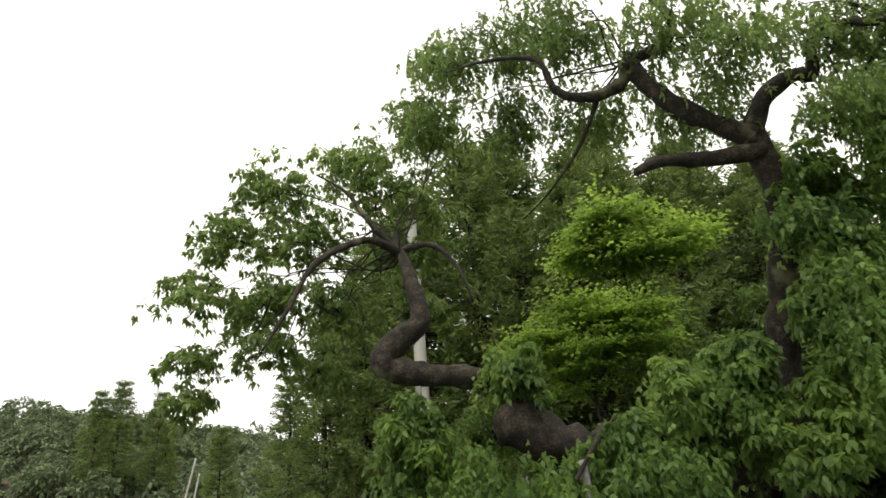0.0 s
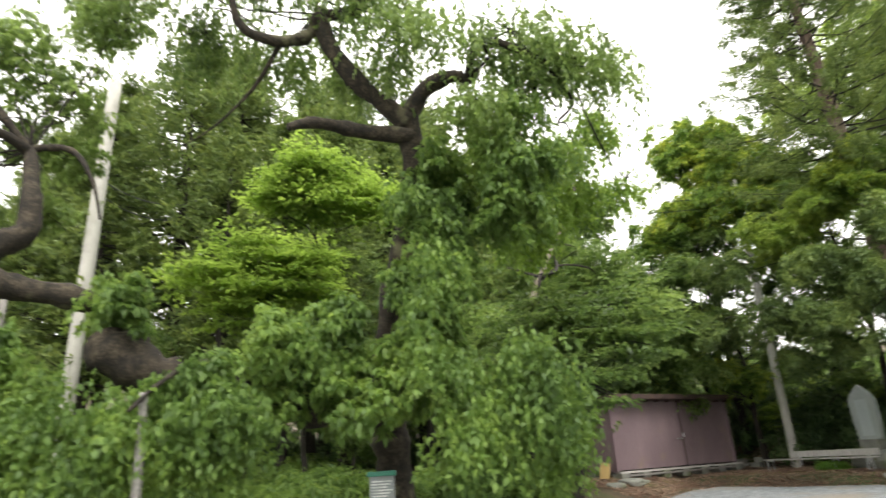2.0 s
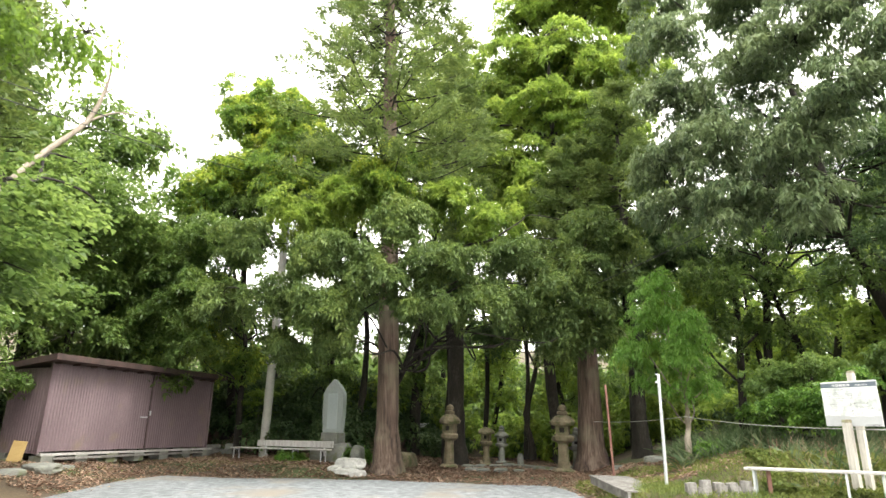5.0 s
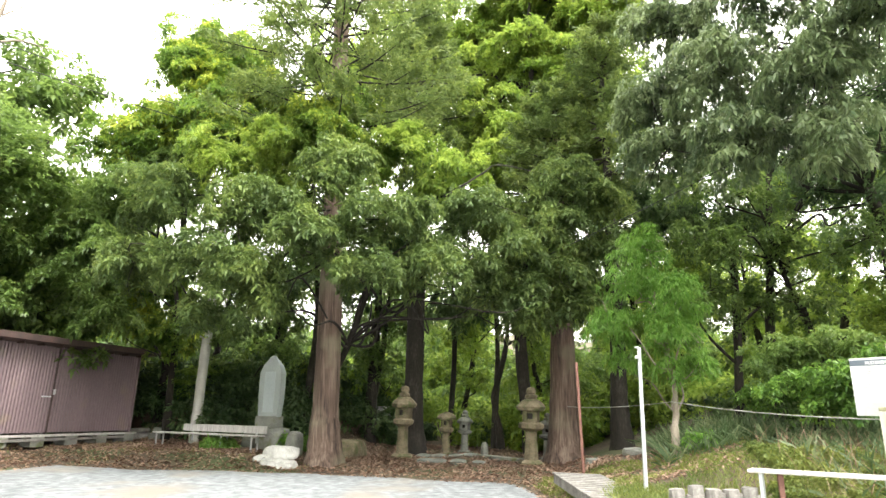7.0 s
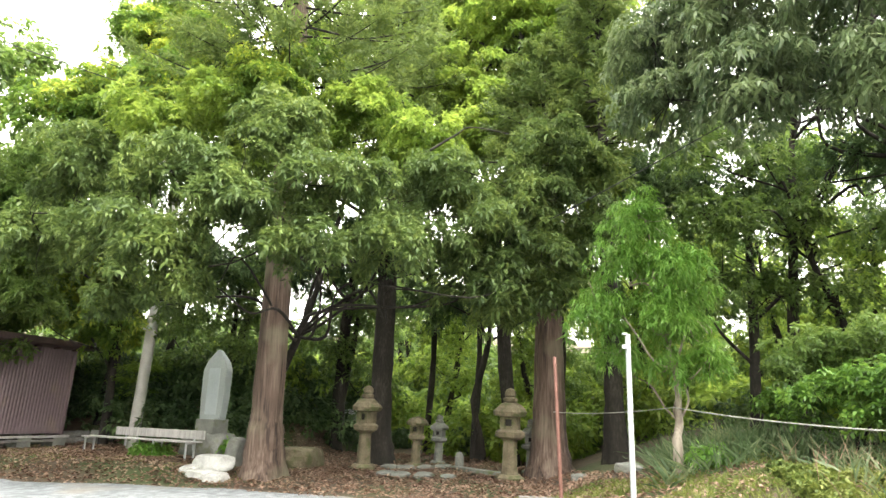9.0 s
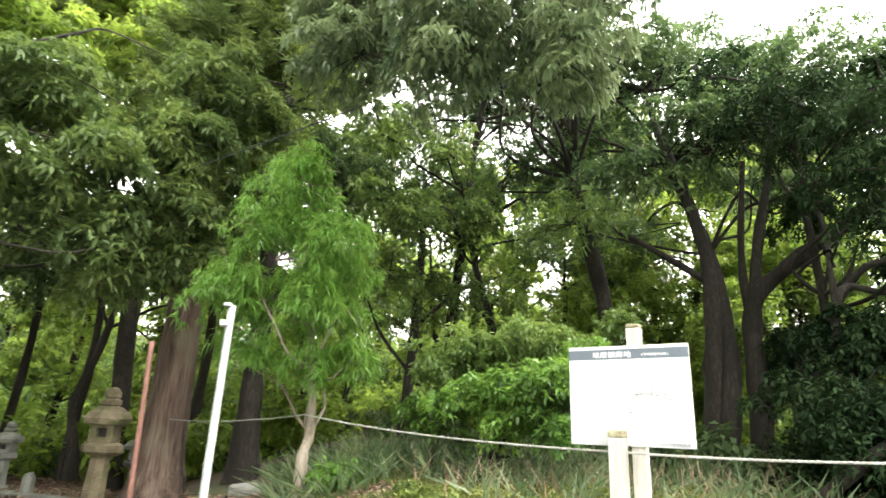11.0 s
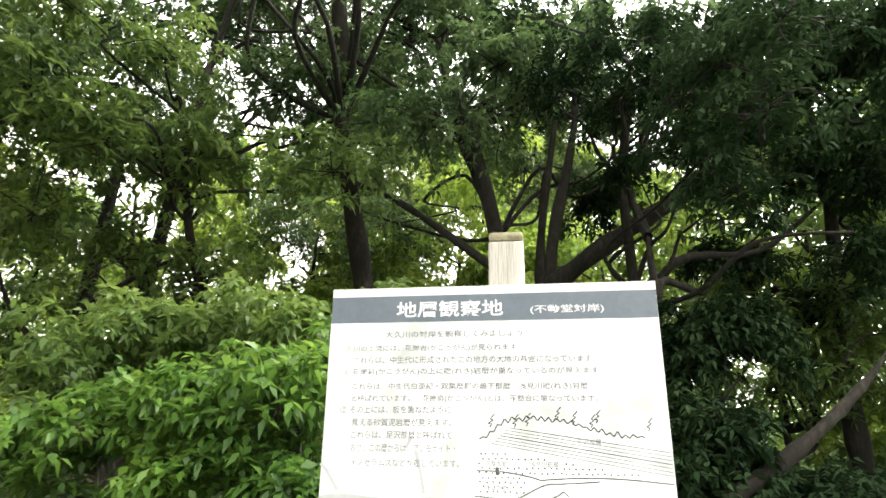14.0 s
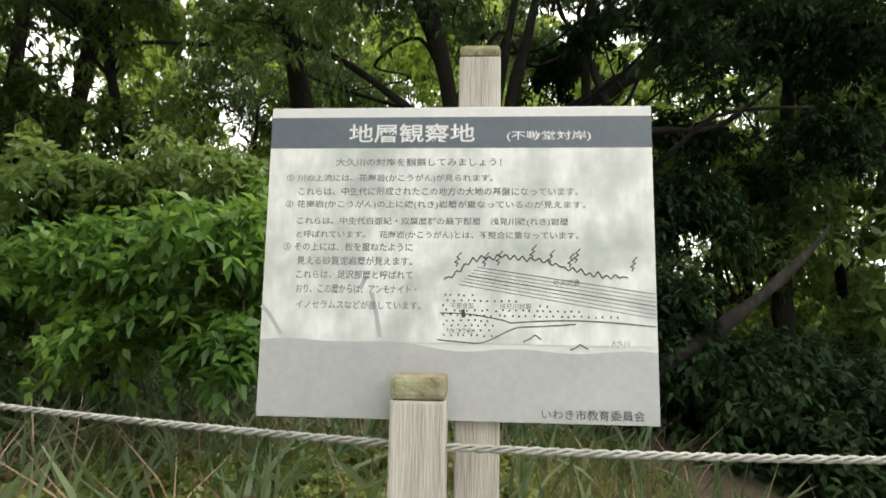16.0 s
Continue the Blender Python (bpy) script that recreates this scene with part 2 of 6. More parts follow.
def h(x, y):
    """Height of the ground."""
    dn, de = lot_outside(x, y)
    n = 0.3 * smooth(dn / 1.5) + 0.085 * max(0.0, min(dn, 60) - 1.0)
    rise = 0.07 + 0.27 * smooth((0.4 - y) / 1.6) + 0.2 * smooth((y - 6.3) / 2.5)
    e = rise * smooth(de / 1.4) + 0.5 * smooth((de - 1.6) / 1.6) * smooth((-y - 1.0) / 2.0) + 0.05 * max(0.0, min(de, 40) - 4.0)
    e *= 1.0 - 0.8 * smooth((-y - 7.0) / 8.0)
    e += 1.5 * smooth((de - 4.9) / 2.6) * smooth((y - 6.8) / 2.0)
    n += 1.3 * smooth((dn - 3.9) / 3.0) * smooth((x - 13) / 4.0)
    hill = 11 * math.exp(-(((x + 62) / 55) ** 2 + ((y - 125) / 45) ** 2))
    far = 14 * smooth((math.hypot(x - 15, y - 15) - 45) / 90) * smooth((x + y) / 40)
    return max(n, e) + hill + far


def part(name, data, mat, parent=None, label=""):
    """Links a bmesh or mesh as one object under a thing."""
    if isinstance(data, bmesh.types.BMesh):
        me = bpy.data.meshes.new(name)
        data.to_mesh(me)
        data.free()
    else:
        me = data
    if mat and not me.materials:
        me.materials.append(mat)
    ob = new(name, me)
    if parent:
        ob.parent = parent
    if label:
        ob["label"] = label
    return ob


def thing(name, label, category, m=None, group="", kind=""):
    ob = new(name)
    if m:
        ob.matrix_basis = m
    return tagged(ob, label, category, group, kind)


def mesh_np(name, verts, faces, mat, shade=False):
    """A mesh from arrays: verts (n, 3), faces (m, 3 or 4)."""
    me = bpy.data.meshes.new(name)
    n, (m, k) = len(verts), faces.shape
    me.vertices.add(n), me.loops.add(m * k), me.polygons.add(m)
    me.vertices.foreach_set("co", np.asarray(verts, np.float32).ravel())
    me.loops.foreach_set("vertex_index", np.asarray(faces, np.int32).ravel())
    me.polygons.foreach_set("loop_start", np.arange(0, m * k, k, dtype=np.int32))
    me.polygons.foreach_set("loop_total", np.full(m, k, np.int32))
    if shade:
        me.polygons.foreach_set("use_smooth", np.ones(m, bool))
    me.update(calc_edges=True)
    me.materials.append(mat)
    return me


def box(bm, x0, x1, y0, y1, z0, z1, bevel=0.0):
    r = bmesh.ops.create_cube(bm, size=1, matrix=Matrix.Translation(((x0 + x1) / 2, (y0 + y1) / 2, (z0 + z1) / 2)) @ Matrix.Diagonal((x1 - x0, y1 - y0, z1 - z0, 1)))
    if bevel:
        es = {e for v in r["verts"] for e in v.link_edges}
        bmesh.ops.bevel(bm, geom=list(es), offset=bevel, segments=2, affect="EDGES", profile=0.6)
    return bm


def boxes(*args, bevel=0.0):
    bm = bmesh.new()
    for a in args:
        box(bm, *a, bevel=bevel)
    return bm


def tube(paths, sides=10, rough=0.06, seed=0, flare=0.0, flutes=0):
    """Tapered round limbs along smoothed paths of (x, y, z, radius): one mesh, verts and faces."""
    rng = np.random.default_rng(seed)
    V, F, base = [], [], 0
    for path in paths:
        P = np.array(path, float)
        t = np.linspace(0, len(P) - 1, max(4, (len(P) - 1) * 5 + 1))
        i = np.clip(t.astype(int), 0, len(P) - 2)
        u = (t - i)[:, None]
        pm, pn = P[np.maximum(i - 1, 0)], P[np.minimum(i + 2, len(P) - 1)]
        a, b = P[i], P[i + 1]
        Q = 0.5 * (2 * a + (b - pm) * u + (2 * pm - 5 * a + 4 * b - pn) * u ** 2 + (3 * a - pm - 3 * b + pn) * u ** 3)
        Q[:, 3] = np.maximum(Q[:, 3], 0.004)
        d = np.gradient(Q[:, :3], axis=0)
        d /= np.linalg.norm(d, axis=1, keepdims=True) + 1e-9
        up = np.array([0, 0, 1.0]) if abs(d[0, 2]) < 0.8 else np.array([1.0, 0, 0])
        s = np.cross(d, up)
        s /= np.linalg.norm(s, axis=1, keepdims=True) + 1e-9
        w = np.cross(d, s)
        ang = np.linspace(0, 2 * np.pi, sides, endpoint=False)
        lump = 1 + rough * rng.standard_normal((len(Q), sides)) + rough * 1.5 * rng.standard_normal((len(Q), 1))
        if flutes:
            fade = np.clip(1 - (Q[:, 2] - Q[0, 2]) / flare, 0, 1)[:, None]
            lump = lump + fade * (0.28 * np.cos(ang * flutes + 0.7)[None] + 0.12 * np.cos(ang * 3)[None]) * 0.3
        R = Q[:, 3:4] * lump
        ring = Q[:, None, :3] + R[..., None] * (np.cos(ang)[None, :, None] * s[:, None] + np.sin(ang)[None, :, None] * w[:, None])
        n = len(Q)
        V.append(ring.reshape(-1, 3))
        k = np.arange(n - 1)[:, None] * sides + np.arange(sides)[None]
        k2 = np.arange(n - 1)[:, None] * sides + (np.arange(sides)[None] + 1) % sides
        F.append(np.stack([k, k2, k2 + sides, k + sides], -1).reshape(-1, 4) + base)
        ends = np.array([Q[0, :3], Q[-1, :3]])
        V.append(ends)
        c1 = base + n * sides + 1
        a0 = np.arange(sides)
        last = base + (n - 1) * sides
        F.append(np.stack([last + a0[0::2], last + (a0[0::2] + 1) % sides, last + (a0[0::2] + 2) % sides, np.full(len(a0[0::2]), c1)], -1))
        base += n * sides + 2
    return np.concatenate(V), np.concatenate(F)


def tube_part(name, paths, mat, parent, label="", **kw):
    v, f = tube(paths, **kw)
    return part(name, mesh_np(name, v, f, mat, True), None, parent, label)


def unit(v):
    return v / (np.linalg.norm(v, axis=-1, keepdims=True) + 1e-9)


def leaves(pos, axis, length, width, rng, flat=0.0):
    """Leaf blades, folded a little along the midrib: base, side, tip, side."""
    n = len(pos)
    up = rng.standard_normal((n, 3)) * (1 - flat) + np.array([0, 0, 1.0]) * flat
    side = unit(np.cross(axis, up))
    nor = np.cross(side, axis)
    L = length * rng.uniform(0.7, 1.25, (n, 1))
    W = width * rng.uniform(0.75, 1.2, (n, 1)) * 0.5
    mid = pos + axis * L * 0.42
    v = np.stack([pos, mid + side * W + nor * W * 0.35, pos + axis * L - np.array([0, 0, 0.18]) * L, mid - side * W + nor * W * 0.35], 1)
    return v.reshape(-1, 3), np.arange(4 * n).reshape(-1, 4)


def tufted(clumps, per, size, wide, seed, pad=2.3, k=7, droop=0.45, squash=0.85, rise=0.35, spread=1.0):
    """Foliage in overlapping domed pads, each of many tufts whose leaves radiate and hang."""
    rng = np.random.default_rng(seed)
    P, A = [], []
    for x, y, z, r in clumps:
        R = min(pad * size, 0.5 * r)
        m = max(8, int(4.6 * (r / R) ** 2))
        n = max(6, int(per * r * r * 10 / k / m))
        d = rng.standard_normal((m, 3))
        d[:, 2] = d[:, 2] * 0.8 + rise
        d = unit(d)
        c = np.array([x, y, z]) + d * r * rng.uniform(0.2, 1.15, (m, 1)) ** 0.8 * np.array([1.1, 1.1, squash])
        nor = unit(d * np.array([0.75, 0.75, 0.3]) + np.array([0, 0, 0.75]) + 0.25 * rng.standard_normal((m, 3)))
        u = unit(np.cross(nor, np.array([0.3, 0.8, 0.1])))
        w = np.cross(nor, u)
        rho = rng.uniform(0.0, 1.0, (m, n, 1)) ** 0.55
        th = rng.uniform(0, 2 * np.pi, (m, n, 1))
        R2 = R * rng.uniform(0.65, 1.25, (m, 1, 1))
        rad = np.cos(th) * u[:, None] + np.sin(th) * w[:, None]
        q = c[:, None] + rad * rho * R2 - nor[:, None] * rho ** 2 * R2 * 0.55 + rng.standard_normal((m, n, 3)) * R * 0.1
        ax = unit(nor[:, None] * 0.7 + rad * rho + 0.25 * rng.standard_normal((m, n, 3)))
        e = unit(np.cross(ax, rng.standard_normal((m, n, 3))))
        g = np.cross(ax, e)
        ph = (np.arange(k)[None, None] * (2 * np.pi / k) + rng.uniform(0, 6.28, (m, n, 1)) + 0.3 * rng.standard_normal((m, n, k)))[..., None]
        a = unit(ax[:, :, None] * 0.35 + spread * (np.cos(ph) * e[:, :, None] + np.sin(ph) * g[:, :, None]) + 0.25 * rng.standard_normal((m, n, k, 3)) - np.array([0, 0, droop]))
        p = q[:, :, None] + a * size * 0.12 + rng.standard_normal((m, n, k, 3)) * size * 0.15
        P.append(p.reshape(-1, 3)), A.append(a.reshape(-1, 3))
    P, A = np.concatenate(P), np.concatenate(A)
    return leaves(P, A, size, size * wide, rng, 0.75)


def crown(clumps, per, style="broad", size=0.12, wide=0.42, seed=1, shell=0.55, squash=0.8):
    """Foliage of twigs with leaves round the centres of clumps (x, y, z, radius)."""
    if style == "broad":
        return tufted(clumps, per, size, wide, seed, squash=squash)
    if style == "hang":
        return tufted(clumps, per, size, wide, seed, pad=2.2, droop=1.1, squash=squash)
    if style == "frond":
        return tufted(clumps, per, size, wide, seed, pad=2.1, k=9, droop=0.75, squash=squash, spread=0.8)
    rng = np.random.default_rng(seed)
    P, A = [], []
    for x, y, z, r in clumps:
        n = max(12, int(per * r * r))
        d = unit(rng.standard_normal((n, 3)))
        rad = r * rng.uniform(0.12, 1.0, (n, 1)) ** shell * (1 + 0.22 * rng.standard_normal((n, 1)))
        lump = 1 + 0.3 * np.sin(d[:, :1] * 5 + x) * np.sin(d[:, 1:2] * 4 + y) + 0.2 * np.sin(d[:, 2:3] * 7 + z)
        m = 9
        sub = unit(rng.standard_normal((m, 3))) * r * rng.uniform(0.4, 0.72, (m, 1)) * np.array([1.1, 1.1, squash])
        c = np.array([x, y, z]) + sub[rng.integers(0, m, n)] + d * rad * lump * 0.46 * np.array([1.15, 1.15, 0.85])
        if style == "weep":
            k, ln = 11, 0.42
            s = rng.uniform(0, 1, (n, k, 1))
            tw = unit(d * np.array([0.35, 0.35, 0.05]) + np.array([0, 0, -1.0]) + 0.12 * rng.standard_normal((n, 3)))
            p = c[:, None] + tw[:, None] * s * ln * rng.uniform(0.5, 1.5, (n, 1, 1))
            a = unit(rng.standard_normal((n, k, 3)) * 0.55 + np.array([0, 0, -0.8]))
        else:
            k = 9
            tw = unit(d * np.array([1, 1, 0.12]) + 0.3 * rng.standard_normal((n, 3)) * np.array([1, 1, 0.2]))
            c = c + np.array([0, 0, 1]) * (np.round(c[:, 2:3] / 0.35) * 0.35 - c[:, 2:3]) * 0.75
            p = c[:, None] + tw[:, None] * rng.uniform(0, 0.5, (n, k, 1)) + 0.09 * rng.standard_normal((n, k, 3)) * np.array([1, 1, 0.25])
            a = unit(tw[:, None] + rng.standard_normal((n, k, 3)) * np.array([0.8, 0.8, 0.2]) + np.array([0, 0, -0.15]))
        P.append(p.reshape(-1, 3)), A.append(a.reshape(-1, 3))
    P, A = np.concatenate(P), np.concatenate(A)
    return leaves(P, A, size, size * wide, rng, 0.75 if style in ("fan",) else 0.45)


def crown_part(parent, clumps, per, mat, label="", name="crown", **kw):
    v, f = crown(clumps, per, **kw)
    ob = part(name, mesh_np(name, v, f, mat), None, parent, label)
    return ob


def twig_paths(clumps, rng, start=None, r0=0.05, per=4):
    """Crooked branches from a start to each clump, and twigs within it."""
    out = []
    for x, y, z, r in clumps:
        c = np.array([x, y, z])
        if start is not None:
            s = np.array(start[:3])
            ln = np.linalg.norm(c - s)
            mids = [s + (c - s) * u + rng.standard_normal(3) * 0.085 * ln + np.array([0, 0, 0.1 * ln * math.sin(math.pi * u)]) for u in (0.22, 0.45, 0.7)]
            out.append([(*s, r0 * 0.9), *[(*m, r0 * k) for m, k in zip(mids, (0.72, 0.55, 0.38))], (*c, r0 * 0.2)])
        for _ in range(per):
            d = unit(rng.standard_normal(3)) * r
            out.append([(*(c - d * 0.15), r0 * 0.3), (*(c + d * 0.5 + rng.standard_normal(3) * 0.1 * r), r0 * 0.2), (*(c + d * 0.95), r0 * 0.08)])
    return out


# ---- the ground ----
def axis_steps(lo, hi, fine_lo, fine_hi, fine, growth):
    v = list(np.arange(fine_lo, fine_hi, fine))
    s, a = fine, fine_hi
    while a < hi:
        v.append(a)
        s *= growth
        a += s
    s, a = fine, fine_lo
    while a > lo:
        s *= growth
        a -= s
        v.insert(0, a)
    return np.array(v)


def ground_sheet():
    X, Y = axis_steps(-700, 700, -6, 34, 0.4, 1.15), axis_steps(-700, 700, -14, 24, 0.4, 1.15)
    V = np.array([(x, y, h(x, y) + 0.03 * noise.noise(Vector((x * 1.3, y * 1.3, 0)))) for y in Y for x in X])
    nx = len(X)
    i = (np.arange(len(Y) - 1)[:, None] * nx + np.arange(nx - 1)[None]).ravel()
    return mesh_np("ground", V, np.stack([i, i + 1, i + nx + 1, i + nx], -1), M_EARTH, True)


tagged(part("ground", ground_sheet(), None), "brown forest floor with moss and grass, rising to wooded banks", "ground", kind="structure")


def lot_sheet():
    ys = np.arange(-40, 11.4, 0.3)
    V, n = [], 60
    for y in ys:
        w = 0.35 * noise.noise(Vector((y * 0.6, 3, 0))) + 0.12 * noise.noise(Vector((y * 2.5, 7, 0)))
        x1 = east_edge(y) - 0.15 + w
        x0 = -40 if y < -10 else max(-40.0, (y - 4.4) / 0.38 + w)
        x0 = min(x0, x1 - 0.05)
        for k in range(n):
            x = x0 + (x1 - x0) * k / (n - 1)
            V.append((x, y, h(x, y) + 0.045 - 0.03 * (k in (0, n - 1)) + 0.006 * noise.noise(Vector((x, y, 5)))))
    i = (np.arange(len(ys) - 1)[:, None] * n + np.arange(n - 1)[None]).ravel()
    return mesh_np("lot", np.array(V), np.stack([i, i + 1, i + n + 1, i + n], -1), M_LOT, True)


tagged(part("pavement", lot_sheet(), None), "worn pale grey gravelled asphalt of the open lot", "pavement", kind="structure")


def road_strip():
    """The road that leaves over the rise, with its white edge line."""
    pts = [(-5.0, 14.0), (-6.2, 22.0), (-7.5, 30.0), (-10.5, 40.0), (-16.0, 52.0), (-26.0, 66.0)]
    V, L = [], []
    for k in range(60):
        u = k / 59 * (len(pts) - 1)
        i = min(int(u), len(pts) - 2)
        a, b = Vector(pts[i]), Vector(pts[i + 1])
        c, d = a.lerp(b, u - i), (b - a).normalized()
        s = Vector((d.y, -d.x))
        for o in (-5.5, -2.0, 1.5):
            q = c + s * o
            V.append((q.x, q.y, h(*c) + 0.14))
        for o in (1.05, 1.2):
            q = c + s * o
            L.append((q.x, q.y, h(*c) + 0.15))
    i = (np.arange(59)[:, None] * 3 + np.arange(2)[None]).ravel()
    j = np.arange(59) * 2
    return (mesh_np("road", np.array(V), np.stack([i, i + 1, i + 4, i + 3], -1), M_ROAD),
            mesh_np("edge_line", np.array(L), np.stack([j, j + 1, j + 3, j + 2], -1), M_PAINTLINE))


road_me, line_me = road_strip()
road = tagged(part("road", road_me, None), "grey asphalt road climbing away past the cherry tree", "road", kind="structure")
part("edge_line", line_me, None, road, "white painted edge line")

# ---- foliage places: centres and radii of leaf masses ----
CHERRY_DOME = [
    (-0.9, 9.2, 7.5, 0.75), (0.3, 9.4, 8.2, 0.80), (-1.5, 8.9, 6.4, 0.70), (-0.3, 9.2, 6.5, 0.80), (1.0, 9.1, 7.4, 0.80),
    (-1.9, 8.6, 5.3, 0.60), (-1.1, 8.9, 5.3, 0.70), (0.0, 9.3, 5.3, 0.70), (-2.0, 8.6, 4.3, 0.40), (-1.1, 8.9, 4.5, 0.55),
    (-2.0, 8.6, 3.7, 0.28), (-0.3, 9.3, 4.3, 0.50), (2.0, 9.0, 10.5, 0.50), (1.7, 9.3, 9.2, 0.70), (1.0, 9.4, 6.3, 0.60),
    (1.6, 9.2, 7.1, 0.45), (1.6, 9.2, 6.2, 0.40), (1.3, 9.3, 5.3, 0.40),
]
CHERRY_TOP = [
    (2.1, 8.2, 9.8, 0.8), (3.1, 7.4, 9.7, 0.9), (3.1, 8, 8.4, 0.8), (3.8, 6.5, 9.1, 0.83), (4.2, 7.1, 7.9, 0.74),
    (4.7, 5.4, 8, 0.8), (5.2, 5, 7.1, 0.66), (5.3, 6.2, 7.2, 0.67), (1.8, 8.8, 8.7, 0.74), (6.8, 4.6, 7.4, 1.02),
    (7.6, 4.3, 6.8, 0.85), (6.3, 4.9, 6.2, 0.65),
]
CHERRY_CURTAIN = [
    (5.6, 5.5, 4.8, 0.46), (5.5, 5.3, 3.7, 0.49), (6.9, 4.9, 5.7, 0.71), (6.8, 5, 4.9, 0.53), (5.5, 5.1, 2.8, 0.46),
    (5.55, 4.9, 1.9, 0.45), (6.2, 4.8, 2.1, 0.76), (7, 4.8, 1.8, 0.52), (4.6, 6.5, 2.9, 0.45),
    (4.2, 6.9, 3.1, 0.46), (3.1, 6.6, 2, 0.74), (2.2, 6.8, 1.9, 0.65), (0.9, 7.7, 2.9, 0.51), (1.3, 7.5, 2.4, 0.56),
    (0.8, 7.3, 2, 0.53), (2.2, 7.7, 3.8, 0.39),
]
MAPLE = [
    (5, 11.2, 5.8, 0.74), (5.8, 10.9, 5.6, 0.74), (4.2, 11.4, 5.2, 0.67), (5, 11.2, 4.9, 0.73), (5.9, 10.9, 5, 0.61),
    (4.6, 11.3, 4.4, 0.42),
]
MAPLE_BACK = [
    (6.3, 11.4, 8.1, 0.80), (6.8, 11.1, 7.2, 0.80), (5.9, 11.8, 7.5, 0.70), (7.7, 11.1, 7.5, 0.70),
]
SLOPE_SHRUBS = [
    (15.5, 14.5, 2.6, 0.80), (16.9, 14.6, 2.4, 0.60), (14.4, 14.0, 3.2, 0.80), (16.5, 14.9, 3.6, 0.80), (18.1, 14.9, 4.2, 0.80),
    (20.0, 14.4, 4.0, 0.80), (19.4, 15.1, 5.5, 0.90), (14.6, 13.9, 4.5, 0.90), (17.6, 15.3, 6.2, 1.00), (20.9, 14.8, 5.8, 0.90),
]
CHERRY_IVY = [
    (6.0, 5.5, 5.4, 0.40), (6.0, 5.6, 4.5, 0.38), (5.8, 5.6, 3.7, 0.38), (5.7, 5.5, 3.0, 0.40), (5.6, 5.5, 2.3, 0.42),
    (6.7, 4.7, 5.2, 0.42), (6.5, 4.7, 4.5, 0.36), (4.9, 6.3, 3.3, 0.30), (4.7, 6.4, 2.8, 0.36), (4.0, 6.6, 3.0, 0.36),
    (0.8, 7.5, 3.0, 0.34), (1.0, 7.5, 2.5, 0.36), (3.2, 6.6, 2.5, 0.36), (2.8, 6.5, 2.0, 0.42), (2.3, 7.3, 3.5, 0.30),
]
OAK_OVER = [
    (18.5, -8.1, 5.9, 0.55), (17.8, -7.9, 5.1, 0.55), (17.2, -7.7, 5.1, 0.50), (19.2, -8.2, 5.5, 0.50), (18.2, -8.0, 4.5, 0.50),
    (17.5, -7.8, 4.4, 0.50), (19.4, -8.1, 6.3, 0.50), (17.9, -8.0, 3.9, 0.40), (20.0, -8.1, 6.0, 0.50), (20.4, -8.0, 7.3, 0.55),
    (19.2, -8.5, 4.7, 0.35),
]
OAK_EAST = [
    (21.6, 0.1, 4.5, 0.70), (21.8, 0.4, 5.6, 0.75), (22.1, 0.0, 3.6, 0.60), (21.5, 0.8, 3.9, 0.65), (22.3, -0.6, 5.1, 0.70),
    (22.3, 0.0, 6.9, 0.80), (22.7, -0.7, 6.5, 0.70), (21.2, 0.9, 4.9, 0.60), (22.6, -0.4, 4.0, 0.55),
]
DARK_EAST = [
    (22.9, -2.9, 5.4, 0.8), (23.0, -3.7, 5.1, 0.8), (23.0, -4.7, 5.2, 0.8), (21.7, -6.0, 4.9, 0.8), (23.5, -3.2, 4.2, 0.7),
    (23.7, -4.2, 3.9, 0.7), (23.5, -5.2, 3.8, 0.7), (22.9, -2.9, 6.7, 0.8), (23.1, -4.2, 6.5, 0.8),
]
SHADE_FILL = [
    (19.7, -10.5, 3.4, 0.60), (19.1, -10.8, 3.1, 0.60), (19.6, -11.1, 4.0, 0.60), (18.5, -10.5, 3.2, 0.60), (18.1, -10.2, 2.6, 0.60),
    (18.8, -10.4, 2.4, 0.50), (18.0, -10.7, 3.4, 0.50),
]
CHERRY_IVY_LOW = [
    (4.8, 6.8, 3.3, 0.34), (4.2, 7.0, 3.1, 0.36), (4.9, 6.6, 2.8, 0.34), (5.6, 6.0, 3.7, 0.36), (5.4, 5.9, 2.8, 0.40),
    (4.2, 6.8, 2.4, 0.40), (4.9, 6.2, 2.2, 0.42), (6.0, 5.6, 4.1, 0.40), (6.3, 5.6, 5.3, 0.50), (5.2, 5.8, 2.1, 0.40),
]
MAPLE_R = [
    (9, 6.5, 3.6, 0.78), (9.6, 5.9, 3.1, 0.66), (8.2, 6.6, 2.8, 0.65), (8.8, 6, 2.4, 0.54), (10.2, 6, 3.8, 0.5),
]
